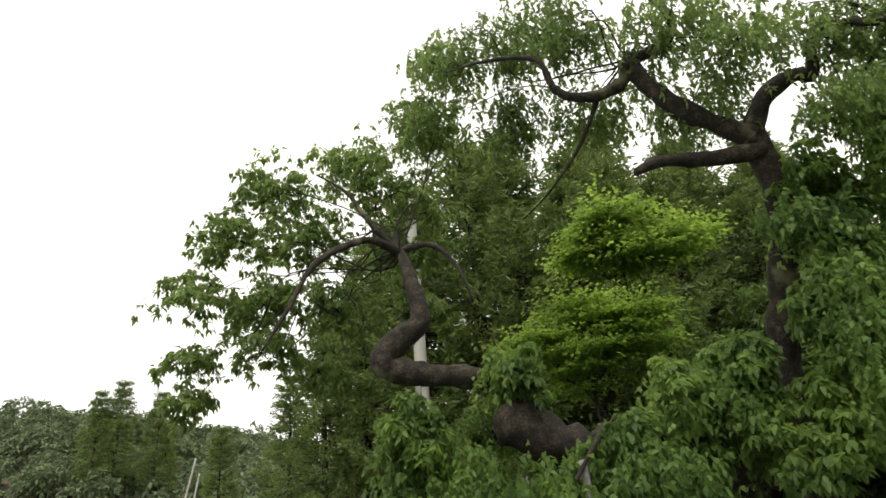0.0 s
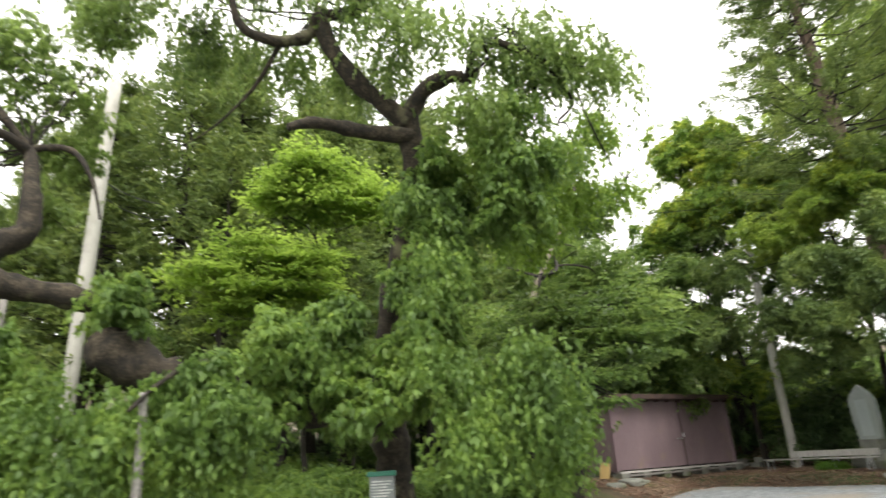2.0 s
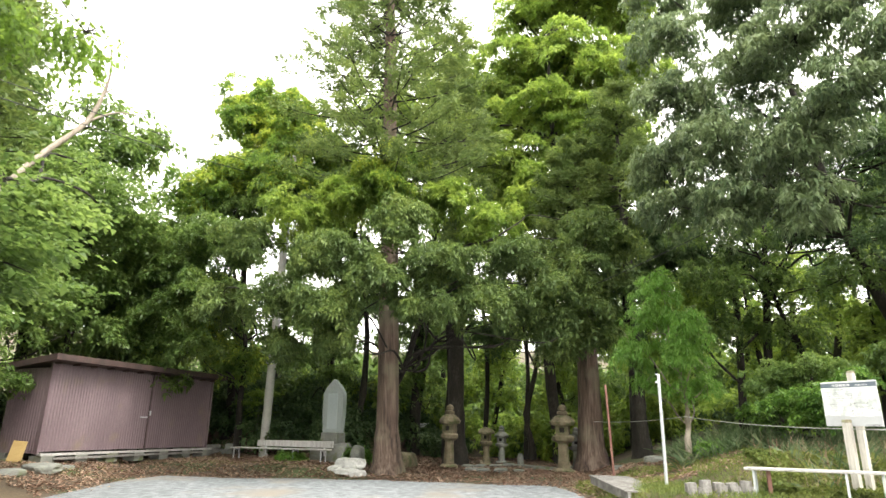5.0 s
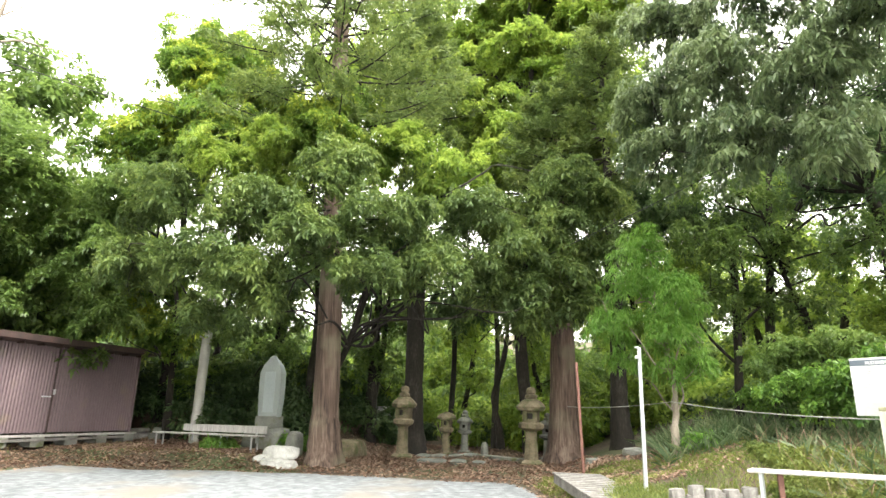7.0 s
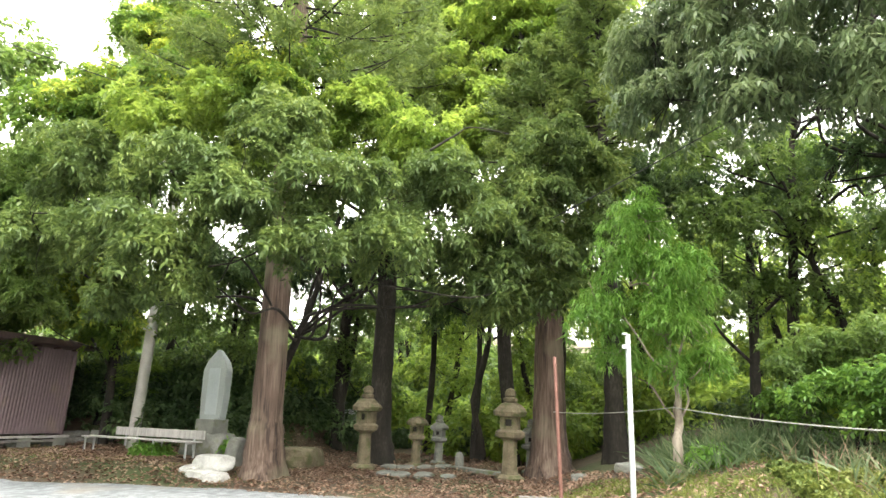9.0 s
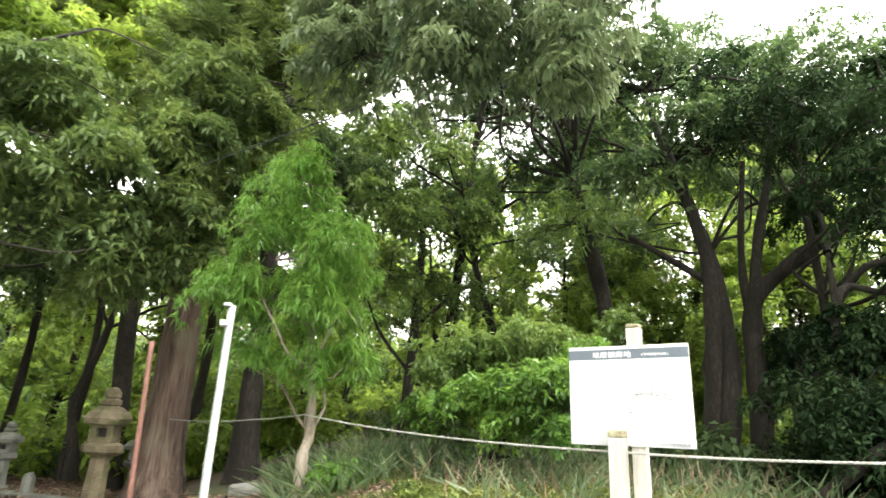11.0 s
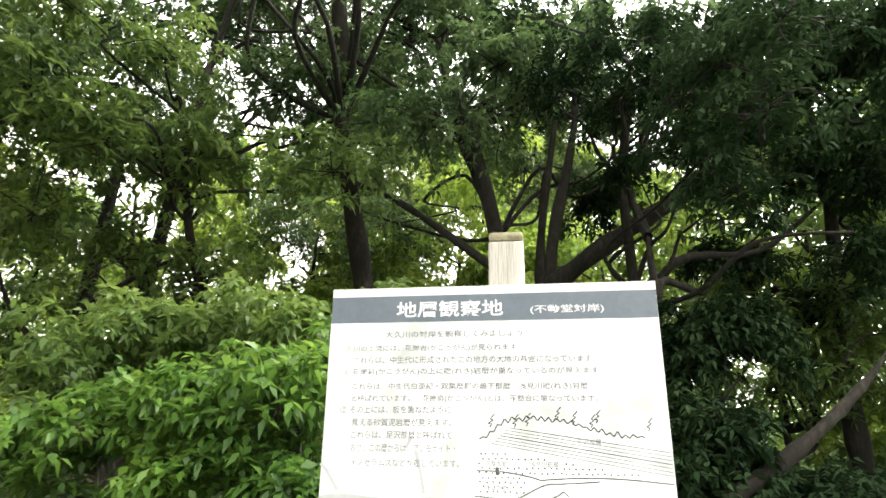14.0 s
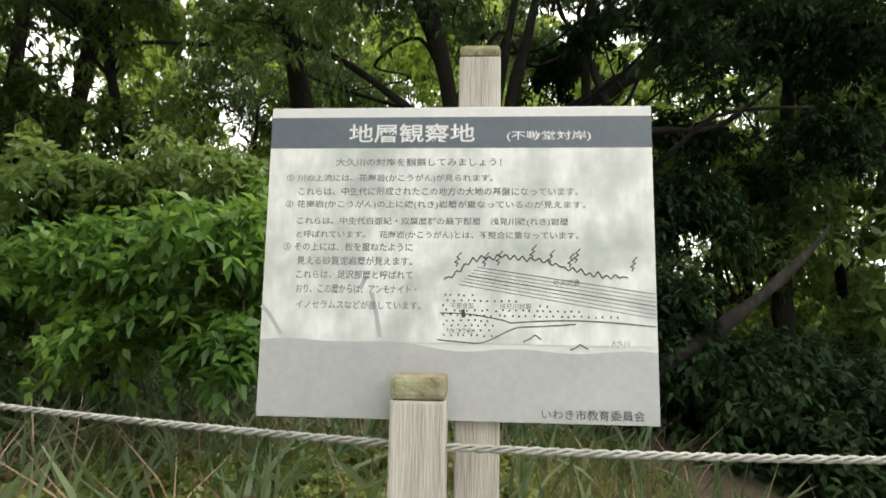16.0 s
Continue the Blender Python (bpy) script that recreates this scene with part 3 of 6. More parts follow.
EVERGREEN_FRONT = [
    (21.4, 5.6, 9.1, 0.90), (20.6, 6.7, 7.9, 0.95), (21.6, 4.2, 7.9, 0.95), (20.2, 8.3, 7.4, 0.95), (22.1, 2.8, 7.1, 0.95),
    (19.8, 4.9, 6.7, 0.90), (19.7, 9.5, 6.3, 0.95), (19.2, 6.8, 5.7, 0.95), (19.1, 5.3, 5.2, 0.85), (20.1, 3.8, 5.5, 0.95),
    (21.3, 2.0, 5.7, 0.95), (22.2, 0.6, 5.8, 0.90), (19.5, 9.9, 4.6, 0.85), (19.3, 8.2, 4.6, 0.85), (18.8, 6.4, 4.3, 0.85),
    (19.8, 4.2, 4.4, 0.80), (20.5, 2.9, 4.5, 0.90), (21.5, 1.7, 4.3, 0.85), (22.4, 0.3, 4.4, 0.80), (19.6, 8.1, 3.4, 0.60),
    (19.5, 6.5, 3.5, 0.60), (21.8, 1.1, 3.4, 0.60), (23.9, 3.8, 7.2, 1.20),
]
BRIGHT_BACK = [
    (28.8, 0.1, 19.6, 1.83), (29.3, -1.9, 19.1, 1.71), (29.7, 2.6, 19.8, 1.59), (28.6, 2.9, 16.4, 1.71), (27.8, 0.5, 16.0, 1.83),
    (27.8, -1.3, 15.1, 1.83), (28.4, 4.0, 14.4, 1.59), (27.2, 1.6, 13.1, 1.71), (26.8, -0.4, 12.1, 1.71), (27.2, 5.1, 12.9, 1.46),
    (26.6, 2.8, 11.0, 1.46), (26.3, 0.7, 9.9, 1.59), (26.3, -1.2, 9.9, 1.46), (26.3, -0.4, 7.7, 1.34), (25.7, 2.0, 8.7, 1.34),
]
OAK_RIGHT = [
    (22.1, -2.6, 14.3, 1.12), (21.5, -2.5, 12.0, 1.12), (21.0, -2.6, 9.8, 1.06), (20.7, -2.0, 8.0, 0.95), (19.9, -4.0, 11.7, 1.06),
    (19.4, -3.9, 9.5, 1.06), (19.3, -3.1, 7.7, 1.01), (20.5, -2.2, 6.7, 0.84), (19.2, -3.3, 6.1, 0.9), (18.5, -4.4, 7.0, 1.01),
    (18.5, -4.4, 5.7, 0.84), (18.4, -4.8, 9.6, 1.06), (17.7, -5.1, 7.6, 1.01), (17.6, -5.6, 10.3, 1.06), (19.0, -5.0, 12.1, 1.01),
    (17.1, -6.1, 8.5, 1.01),
]
YELLOW_LEFT = [
    (26, 13.9, 14.5, 1.93), (25.9, 12.2, 12.9, 1.59), (23.3, 12.6, 10.2, 1.18), (23.2, 10.9, 10.1, 1.15), (22.6, 13.6, 9.3, 1.39),
    (24.2, 16.5, 7.8, 1.25), (24.6, 14.2, 5.7, 1.44), (24.1, 14.9, 4.3, 1.4), (23.8, 16.9, 5.8, 1.21), (24.3, 12.8, 3.6, 1.02),
]
HILL_LEFT = [
    (11.2, 12.1, 4.7, 1.07), (11.5, 10.7, 4.2, 0.92), (13.2, 10.6, 4.2, 1.03), (15, 11.7, 4.2, 0.89), (12.3, 10.1, 3.3, 0.7),
    (10, 9.3, 3.1, 0.67), (19.2, 14.5, 7.6, 1.61), (19.6, 17, 9.1, 1.52), (22.8, 16.6, 5.2, 1.16), (16.5, 17, 8.1, 1.52),
]
DARK_LEFT = [
    (21.7, 12.3, 7.4, 1.10), (21.4, 13.6, 6.4, 1.00), (21.3, 12.0, 5.3, 1.00), (21.0, 13.3, 4.7, 0.90), (23.1, 12.1, 8.9, 1.10),
    (21.2, 12.2, 3.7, 0.70), (23.9, 11.7, 10.4, 1.10),
]
MID_FILL = [
    (26.3, -0.8, 6.2, 1.00), (26.8, 0.6, 5.8, 1.00), (25.8, -1.7, 7.4, 1.10), (26.2, -2.8, 6.8, 1.00), (26.0, -4.2, 6.5, 0.90),
    (27.3, -0.7, 4.7, 0.80), (25.1, 5.2, 5.9, 1.00), (25.5, 7.3, 5.3, 1.00), (26.9, 3.9, 4.5, 0.90), (24.0, 9.4, 5.2, 1.00),
]
YELLOW_LEFT_TOP = [
    (24.6, 13.4, 13.2, 1.20), (25.9, 12.2, 14.5, 1.20), (24.8, 12.2, 11.8, 1.20), (25.7, 10.6, 12.2, 1.10), (23.5, 13.3, 10.6, 1.10),
    (25.1, 10.7, 10.4, 1.10),
]
SAPLING = [
    (20.4, -1.6, 4.6, 0.56), (20.4, -1.2, 3.9, 0.56), (20.3, -2, 3.7, 0.6), (20.4, -0.8, 3.1, 0.5), (20.4, -1.6, 3, 0.6),
    (20.3, -2.2, 2.9, 0.54), (20.4, -1.1, 2.4, 0.33), (20.3, -2.4, 2.3, 0.31), (20.3, -1.9, 2.2, 0.32),
]
BUSH = [
    (20.8, -3.6, 2.3, 0.47), (20.8, -4.2, 2.6, 0.49), (20.5, -4.6, 2.6, 0.48), (19.9, -4.9, 2.5, 0.45), (19.9, -3.7, 1.8, 0.4),
    (19.4, -4.1, 1.8, 0.38), (18.9, -4.4, 1.9, 0.36), (19.2, -4.9, 2.2, 0.4), (18.6, -4.4, 1.5, 0.25), (19.2, -4, 1.5, 0.27),
    (20.6, -3.3, 1.7, 0.27), (20, -5.8, 2.8, 0.37),
]
OAK_SIGN = [
    (25, -5.7, 9.4, 1.32), (26.3, -4.4, 8.8, 1.24), (26.2, -5.2, 7.2, 0.97), (24.2, -7.5, 8.6, 1.18), (25.3, -7.5, 7, 1.1),
    (23.1, -8.3, 7.1, 0.97), (21.5, -8.7, 6.6, 0.85), (22.3, -8.5, 8.8, 1.28), (20.7, -9.5, 7.2, 0.83), (19.6, -9.7, 7.3, 1.01),
    (18.7, -9.7, 6.4, 0.89), (19.7, -10.3, 5.9, 0.83), (18.9, -10.2, 5.1, 0.74), (25.6, -9.1, 6.1, 1.02), (27.5, -7.6, 6.2, 1.24),
]
OAK_SIGN_TOP = [
    (21.3, -9.6, 8.4, 0.76), (20.5, -9.8, 7.9, 0.7), (21.1, -9.9, 6.8, 0.71), (20.3, -10.2, 6.7, 0.68), (22.4, -10, 6.4, 0.63),
    (21.7, -10.6, 6.2, 0.51), (22.8, -9.2, 9.4, 0.86), (22.8, -10, 8.4, 0.87), (21.6, -9.8, 8.8, 0.7), (23.5, -10, 7.4, 0.66),
    (26.1, -2.7, 8, 0.73), (26.6, -3.7, 8.8, 0.72), (27.1, -3.1, 7.3, 0.69), (27.4, -5.3, 8.7, 0.82), (21.2, -10.7, 7.5, 0.59),
]
OAK_SIGN_LOW = [
    (19, -8.4, 2.6, 0.61), (18.5, -8.6, 2.8, 0.53), (19, -7.7, 1.9, 0.51), (18.2, -7.7, 1.8, 0.55), (20.4, -9.1, 2.7, 0.53),
    (19, -10.1, 4, 0.5), (20.9, -10, 5.3, 0.54),
]
DARK_MID = [
    (24.5, -2.9, 6.7, 0.9), (24.3, -4.1, 6, 0.75), (22.8, -5.7, 6.4, 0.89), (22.4, -6.7, 7.1, 1.09), (21.1, -7, 5.7, 0.84),
    (20.6, -7.7, 6.5, 0.82), (25, -5.5, 8.8, 1.1), (26.6, -2.2, 10.4, 1.26), (26.3, -4.5, 11.5, 1.41), (23.6, -6.4, 9.8, 1.27),
    (22, -7.4, 8.6, 1.09),
]
UNDER_BRIGHT = [
    (34.8, 4.6, 3.2, 1.3), (37.1, 3.3, 2.5, 1.18), (35, 9.7, 3.2, 1.34), (31.2, -5.4, 4.9, 1.1), (29.4, -4, 3.6, 0.82),
    (30.9, -6.7, 6.4, 1.1), (30.3, -8.6, 6.5, 1.06), (27.6, -9.6, 5.7, 0.9), (26.9, -10.9, 6, 1.01), (34.5, 8.4, 5, 1.33),
    (34.3, 6.2, 1.4, 0.84), (25.1, -10, 4, 0.62),
]
FILL_BACK = [
    (27.8, 11, 11.9, 1.81), (29.9, 9.1, 15.9, 2.25), (31, 6.4, 17.9, 2.31), (29.9, 6.4, 13.6, 1.9), (29.6, 3.5, 14.9, 1.85),
    (28.6, 3.7, 11, 1.7), (30, 1.2, 16.3, 2.09), (28.1, -0.5, 12.7, 1.62), (28, 0.4, 9.9, 1.58), (28, 8.5, 10.3, 1.74),
    (25.8, 10.5, 8.9, 1.4), (27.8, 2.3, 7.9, 1.18),
]
CHERRY_RIGHT = [
    (7.6, 5.4, 5.6, 0.55), (8.7, 5.8, 6.3, 0.59), (9.7, 5.8, 7.2, 0.51), (10.3, 5.7, 6.2, 0.35), (8.4, 6.1, 5.4, 0.55),
    (9.4, 6, 5.9, 0.47), (8.4, 6.6, 5, 0.49),
]
GLOW_BACK = [
    (30.8, -14.5, 10.4, 1.76), (29.3, -16.3, 10.2, 1.74), (27.1, -16.9, 9.8, 1.62), (25.5, -18.1, 9.2, 1.39), (22.6, -18.6, 11.1, 1.29),
    (21.4, -19, 9.4, 1.2), (20.1, -18.4, 7.7, 1.06), (33.9, -11.3, 10.6, 1.8), (34.9, -8.4, 10.8, 1.73), (32.8, -13.3, 13.1, 1.69),
]
OAK_SIDE = [
    (18, -9.8, 6.5, 0.76), (17.5, -9.9, 5.7, 0.7), (16.9, -9.5, 5.8, 0.64), (18.9, -10.5, 5.8, 0.61), (17.9, -10.3, 4.8, 0.66),
    (17.2, -10, 4.5, 0.58), (17.5, -9.9, 3.5, 0.51), (18.6, -10.6, 3.4, 0.41), (16.7, -9.1, 4.7, 0.45), (19.2, -10.4, 7.1, 0.66),
]



def on(x, y, dz=0.0):
    return (x, y, h(x, y) + dz)


def tree(name, label, trunks, limbs, bark, category="tree", m=None, sides=12, limb_sides=7, seed=1, **kw):
    t = thing(name, label, category, m)
    for k, path in enumerate(trunks):
        tube_part("trunk", [path], bark, t, sides=sides, seed=seed + k, **kw)
    for k, path in enumerate(limbs):
        tube_part("limb", [path], bark, t, sides=limb_sides, seed=seed + 30 + k)
    return t


# ---- the old weeping cherry ----
cherry = tree(
    "weeping_cherry_tree", "old leaning weeping cherry with mossy crooked trunk and hanging leafy strands", [
        [(6.2, 7.6, 0.2, 0.34), (6.05, 7.4, 1.5, 0.26), (5.9, 7.2, 2.4, 0.23), (5.8, 6.95, 3.3, 0.19), (5.85, 6.55, 4.3, 0.2), (5.87, 6.05, 5.3, 0.17), (5.65, 5.85, 6.3, 0.18)],
        [(5.95, 7.2, 2.1, 0.3), (4.8, 7.27, 2.2, 0.26), (3.95, 7.46, 2.6, 0.24), (2.95, 7.55, 2.62, 0.26), (2.3, 7.65, 2.95, 0.3), (2.15, 7.75, 3.15, 0.22)],
    ], [
        [(2.45, 7.7, 2.95, 0.22), (2.42, 7.93, 3.5, 0.17), (1.7, 8.0, 3.72, 0.15), (1.0, 8.0, 3.8, 0.19), (0.6, 8.0, 3.98, 0.2), (0.85, 8.02, 4.3, 0.19), (1.16, 8.02, 4.55, 0.15), (1.14, 8.12, 5.06, 0.12), (1.02, 8.5, 5.95, 0.08)],
        [(1.02, 8.5, 5.9, 0.08), (0.5, 8.2, 6.0, 0.06), (-0.25, 7.8, 5.45, 0.045), (-0.6, 7.4, 4.6, 0.03), (-0.9, 7.3, 4.0, 0.015)],
        [(1.02, 8.5, 5.9, 0.07), (0.55, 8.5, 6.5, 0.05), (0.2, 8.7, 7.2, 0.03), (-0.3, 8.9, 7.7, 0.015)],
        [(1.02, 8.5, 5.95, 0.06), (1.5, 8.3, 5.95, 0.045), (1.8, 8.0, 5.4, 0.03), (1.95, 7.9, 4.8, 0.015)],
        [(5.65, 5.85, 6.2, 0.17), (4.9, 6.05, 6.85, 0.14), (4.5, 6.15, 7.5, 0.13), (4.42, 6.18, 7.95, 0.12), (4.3, 6.3, 7.6, 0.1), (3.9, 6.4, 7.4, 0.085), (3.5, 6.5, 7.45, 0.07), (3.27, 6.52, 7.65, 0.06), (3.06, 6.47, 8.15, 0.045), (2.4, 6.9, 8.5, 0.025), (1.9, 7.6, 8.9, 0.012)],
        [(4.45, 6.15, 7.9, 0.1), (4.9, 5.94, 8.0, 0.09), (4.95, 5.7, 8.3, 0.07), (4.7, 5.8, 9.0, 0.05), (4.2, 6.2, 9.6, 0.02)],
        [(5.7, 5.8, 5.95, 0.12), (4.9, 6.05, 5.98, 0.1), (4.3, 6.06, 5.95, 0.085), (3.92, 6.08, 5.78, 0.06)],
        [(5.66, 5.85, 6.25, 0.15), (5.9, 5.63, 6.75, 0.13), (6.3, 5.4, 6.95, 0.11), (6.45, 5.3, 6.85, 0.08), (6.5, 5.0, 7.4, 0.06), (7.1, 4.4, 6.9, 0.045), (7.7, 4.2, 6.6, 0.02)],
        [(3.95, 7.4, 2.6, 0.05), (3.2, 7.0, 2.75, 0.035), (2.7, 6.4, 2.45, 0.03), (2.35, 6.2, 2.1, 0.02)],
        [(3.9, 6.4, 7.4, 0.04), (3.7, 6.9, 6.9, 0.03), (3.3, 7.4, 6.4, 0.02), (2.9, 7.8, 6.1, 0.01)],
    ], M_MOSSBARK, seed=11, rough=0.07)
rng = np.random.default_rng(21)
tagged(tube_part("twig_mass", twig_paths(CHERRY_DOME, rng, (1.02, 8.5, 5.95), 0.02, 9) + twig_paths(CHERRY_TOP[:9], rng, (4.4, 6.2, 7.95), 0.022, 9) + twig_paths(CHERRY_TOP[9:], rng, (6.5, 5.0, 7.3), 0.035, 6), M_BARK, cherry, sides=5), kind="stuff")
crown_part(cherry, CHERRY_DOME, 420, M_CHERRY, style="hang", size=0.105, wide=0.5, seed=31, squash=0.85)
crown_part(cherry, CHERRY_TOP, 430, M_CHERRY, style="weep", size=0.09, wide=0.5, seed=32, shell=0.5, squash=0.7)
crown_part(cherry, CHERRY_CURTAIN, 900, M_VINE, "broad leafy vine and strands hanging from the limbs", style="weep", size=0.09, wide=0.6, seed=33, shell=0.6, squash=1.3)
crown_part(cherry, CHERRY_IVY + CHERRY_IVY_LOW, 620, M_VINE, "large-leaved vine wrapped round the trunk", style="hang", size=0.12, wide=0.62, seed=36, squash=1.25)
crown_part(cherry, CHERRY_RIGHT, 620, M_MAPLE, "light green leafy outer limb", style="weep", size=0.09, wide=0.55, seed=34, shell=0.5, squash=0.8)
tagged(tube_part("twig_mass", twig_paths(CHERRY_RIGHT, rng, (7.1, 4.4, 6.9), 0.035, 7), M_BARK, cherry, sides=5), kind="stuff")
# the props under its limbs
for k, (x, y, top) in enumerate(((2.5, 6.3, 2.3), (1.05, 7.9, 3.6))):
    pr = thing("prop_post", "grey weathered wooden prop under a cherry limb", "post", Matrix.Translation(on(x, y)), "props of the cherry")
    tube_part("post", [[(0, 0, -0.1, 0.05), (0.01, 0, (top - h(x, y)) / 2, 0.05), (0, 0.02, top - h(x, y), 0.045)]], M_GREYWOOD, pr, sides=8, rough=0.02)

# ---- small notice box at the foot of the cherry ----
nb = thing("notice_box", "green-lidded notice box with grey card below the cherry", "sign", Matrix.Translation(on(5.38, 6.47)) @ pose(0, 0, 0, 0, 0, -35))
zb = 1.29 - h(5.38, 6.47)
part("stake", boxes((-0.025, 0.025, 0, 0.05, -0.1, zb - 0.1), bevel=0.004), M_GREYWOOD, nb)
part("card", boxes((-0.16, 0.16, -0.03, 0.0, zb - 0.32, zb - 0.02), bevel=0.004), M_CARD, nb)
part("lid", boxes((-0.18, 0.18, -0.09, 0.05, zb - 0.02, zb + 0.04), bevel=0.012), M_GREENTIN, nb)
for k in range(6):
    part("text_bar", boxes((-0.13, 0.13 - 0.03 * (k % 3), -0.0335, -0.03, zb - 0.09 - k * 0.035, zb - 0.075 - k * 0.035)), M_PANEL, nb)


# ---- trees and shrubs beyond ----
def leafy(name, label, clumps, base, bark, mat, per, r0, seed, category="tree", lean=(0, 0), twigs=4, branch=0.07, top=None, **kw):
    """A tree with a trunk up into the middle of its leaf masses and a branch to each of them."""
    c = np.array(clumps)
    bx, by = base
    bz = h(bx, by)
    mid = c[:, :3].mean(0)
    tz = top or (mid[2] * 0.6 + c[:, 2].max() * 0.4)
    t = thing(name, label, category)
    g = np.random.default_rng(seed)
    hub = []
    path = [(bx, by, bz - 0.15, r0 * 1.3), (bx, by, bz + 0.5, r0)]
    for k in (0.25, 0.5, 0.75, 1.0):
        w = max(0, k - 0.25)
        path.append((bx + (mid[0] - bx) * w * 0.9 + g.normal() * 0.1, by + (mid[1] - by) * w * 0.9 + g.normal() * 0.1, bz + (tz - bz) * k, r0 * (1 - 0.72 * k)))
        hub.append(path[-1])
    tube_part("trunk", [path], bark, t, sides=12, seed=seed, rough=0.05)
    br = []
    for q in clumps:
        s = min(hub, key=lambda p: abs(p[2] - (q[2] - 0.8)))
        w = twig_paths([q], g, s, branch, twigs)
        tube_part("branch", w[:1], bark, t, sides=6, seed=seed + 1)
        br += w[1:]
    tagged(tube_part("twig_mass", br, bark, t, sides=5, seed=seed + 1), kind="stuff")
    crown_part(t, clumps, per, mat, seed=seed + 2, **kw)
    return t


leafy("maple_tree", "bright green maple with flat layered foliage in front of dark cedars", MAPLE, (5.1, 11.6), M_BARK, M_MAPLE, 480, 0.07, 101, style="fan", size=0.1, wide=0.85, squash=0.34, branch=0.03)
leafy("maple_tree", "tall bright green maple behind the cherry", MAPLE_BACK, (6.6, 12.4), M_BARK, M_MAPLE, 480, 0.07, 105, style="fan", size=0.12, wide=0.8, squash=0.4, branch=0.03)
leafy("maple_tree", "soft green maple with drooping layers beside the shed", MAPLE_R, (9.2, 6.9), M_BARK, M_WOODS, 650, 0.08, 111, style="fan", size=0.1, wide=0.75, squash=0.7)
leafy("maple_tree", "broad spreading maple on the bank above the shed", HILL_LEFT, (13.6, 13.2), M_BARK, M_WOODS, 380, 0.16, 121, style="fan", size=0.13, wide=0.75, squash=0.7)
front_oak = leafy("evergreen_oak", "dense evergreen oak with glossy leaves round a cedar trunk", EVERGREEN_FRONT[5:] + OAK_EAST, (23.0, 6.45), M_BARK, M_OAK, 640, 0.13, 131, size=0.15, wide=0.33, branch=0.04)
# Upper masses of the oak take a brighter leaf to paint sunlight.
crown_part(front_oak, EVERGREEN_FRONT[1:5], 560, M_BRIGHT, "upper foliage with sunlight painted as a brighter leaf", size=0.15, wide=0.34, seed=136)
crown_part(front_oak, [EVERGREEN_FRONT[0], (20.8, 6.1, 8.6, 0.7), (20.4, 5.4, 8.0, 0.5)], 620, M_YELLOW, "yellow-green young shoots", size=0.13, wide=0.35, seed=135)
leafy("evergreen_tree", "green broad-crowned tree between the shed and the cedar", DARK_LEFT, (24.6, 12.6), M_BARK, M_WOODS, 480, 0.12, 251, size=0.16, wide=0.36, branch=0.04)
leafy("broadleaf_tree", "tall broadleaf tree with sunny yellow-green crown behind the lanterns", BRIGHT_BACK, (26.4, 1.6), M_BARK, M_BRIGHT, 430, 0.2, 141, size=0.19, wide=0.36)
leafy("evergreen_tree", "evergreen tree filling the grove behind the lanterns, leaves darkened for shade", MID_FILL, (27.2, 2.6), M_BARK, M_DARK, 430, 0.12, 261, size=0.16, wide=0.36, branch=0.04)
leafy("broadleaf_tree", "tall leafy tree of the dense grove behind the cedars", FILL_BACK, (27.5, 7.0), M_BARK, M_BRIGHT, 200, 0.2, 221, size=0.22, wide=0.38)
leafy("evergreen_oak", "large grey-green evergreen oak overhanging the notice board", OAK_RIGHT, (23.6, -7.4), M_BARK, M_GREY, 500, 0.2, 151, style="hang", size=0.15, wide=0.33, twigs=6, branch=0.045)
leafy("broadleaf_tree", "light yellow-green broadleaf tree on the slope behind the shed", YELLOW_LEFT + YELLOW_LEFT_TOP, (25.8, 13.9), M_BARK, M_YELLOW, 450, 0.2, 161, size=0.17, wide=0.42)
leafy("evergreen_tree", "airy green tree behind the sapling", DARK_EAST, (24.2, -5.4), M_BARK, M_WOODS, 140, 0.12, 271, size=0.13, wide=0.4, twigs=5, branch=0.035)
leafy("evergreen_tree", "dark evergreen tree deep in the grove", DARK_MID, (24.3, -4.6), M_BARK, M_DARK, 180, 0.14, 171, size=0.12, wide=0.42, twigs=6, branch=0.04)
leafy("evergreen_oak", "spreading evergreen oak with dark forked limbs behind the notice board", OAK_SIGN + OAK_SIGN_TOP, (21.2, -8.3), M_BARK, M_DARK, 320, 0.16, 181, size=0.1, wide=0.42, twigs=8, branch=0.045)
leafy("evergreen_oak", "evergreen oak reaching over the notice board, shade painted dark into its leaves", OAK_OVER, (19.9, -9.2), M_BARK, M_SHADE, 220, 0.1, 281, size=0.095, wide=0.42, twigs=7, branch=0.035)
leafy("evergreen_shrub", "tall shaded evergreen shrub deep beside the notice board", SHADE_FILL, (19.0, -11.0), M_BARK, M_WOODS, 300, 0.06, 295, "shrub", size=0.1, wide=0.42)
leafy("evergreen_shrub", "low evergreen shrub beside the notice board, shade painted dark into its leaves", OAK_SIGN_LOW, (18.8, -8.0), M_BARK, M_SHADE, 1000, 0.1, 191, "shrub", size=0.1, wide=0.42)
leafy("evergreen_oak", "evergreen oak leaning over the path beside the board, shade painted into its leaves", OAK_SIDE, (18.4, -11.2), M_BARK, M_SHADE, 900, 0.14, 231, size=0.095, wide=0.42, twigs=7, branch=0.05)
# The glow through the grove is put into this tree's bright yellow-green leaf.
leafy("broadleaf_tree", "yellow-green tree behind the board, sunlit glow painted into its bright leaves", GLOW_BACK, (28.5, -15.5), M_BARK, M_YELLOW, 480, 0.16, 241, size=0.15, wide=0.42)
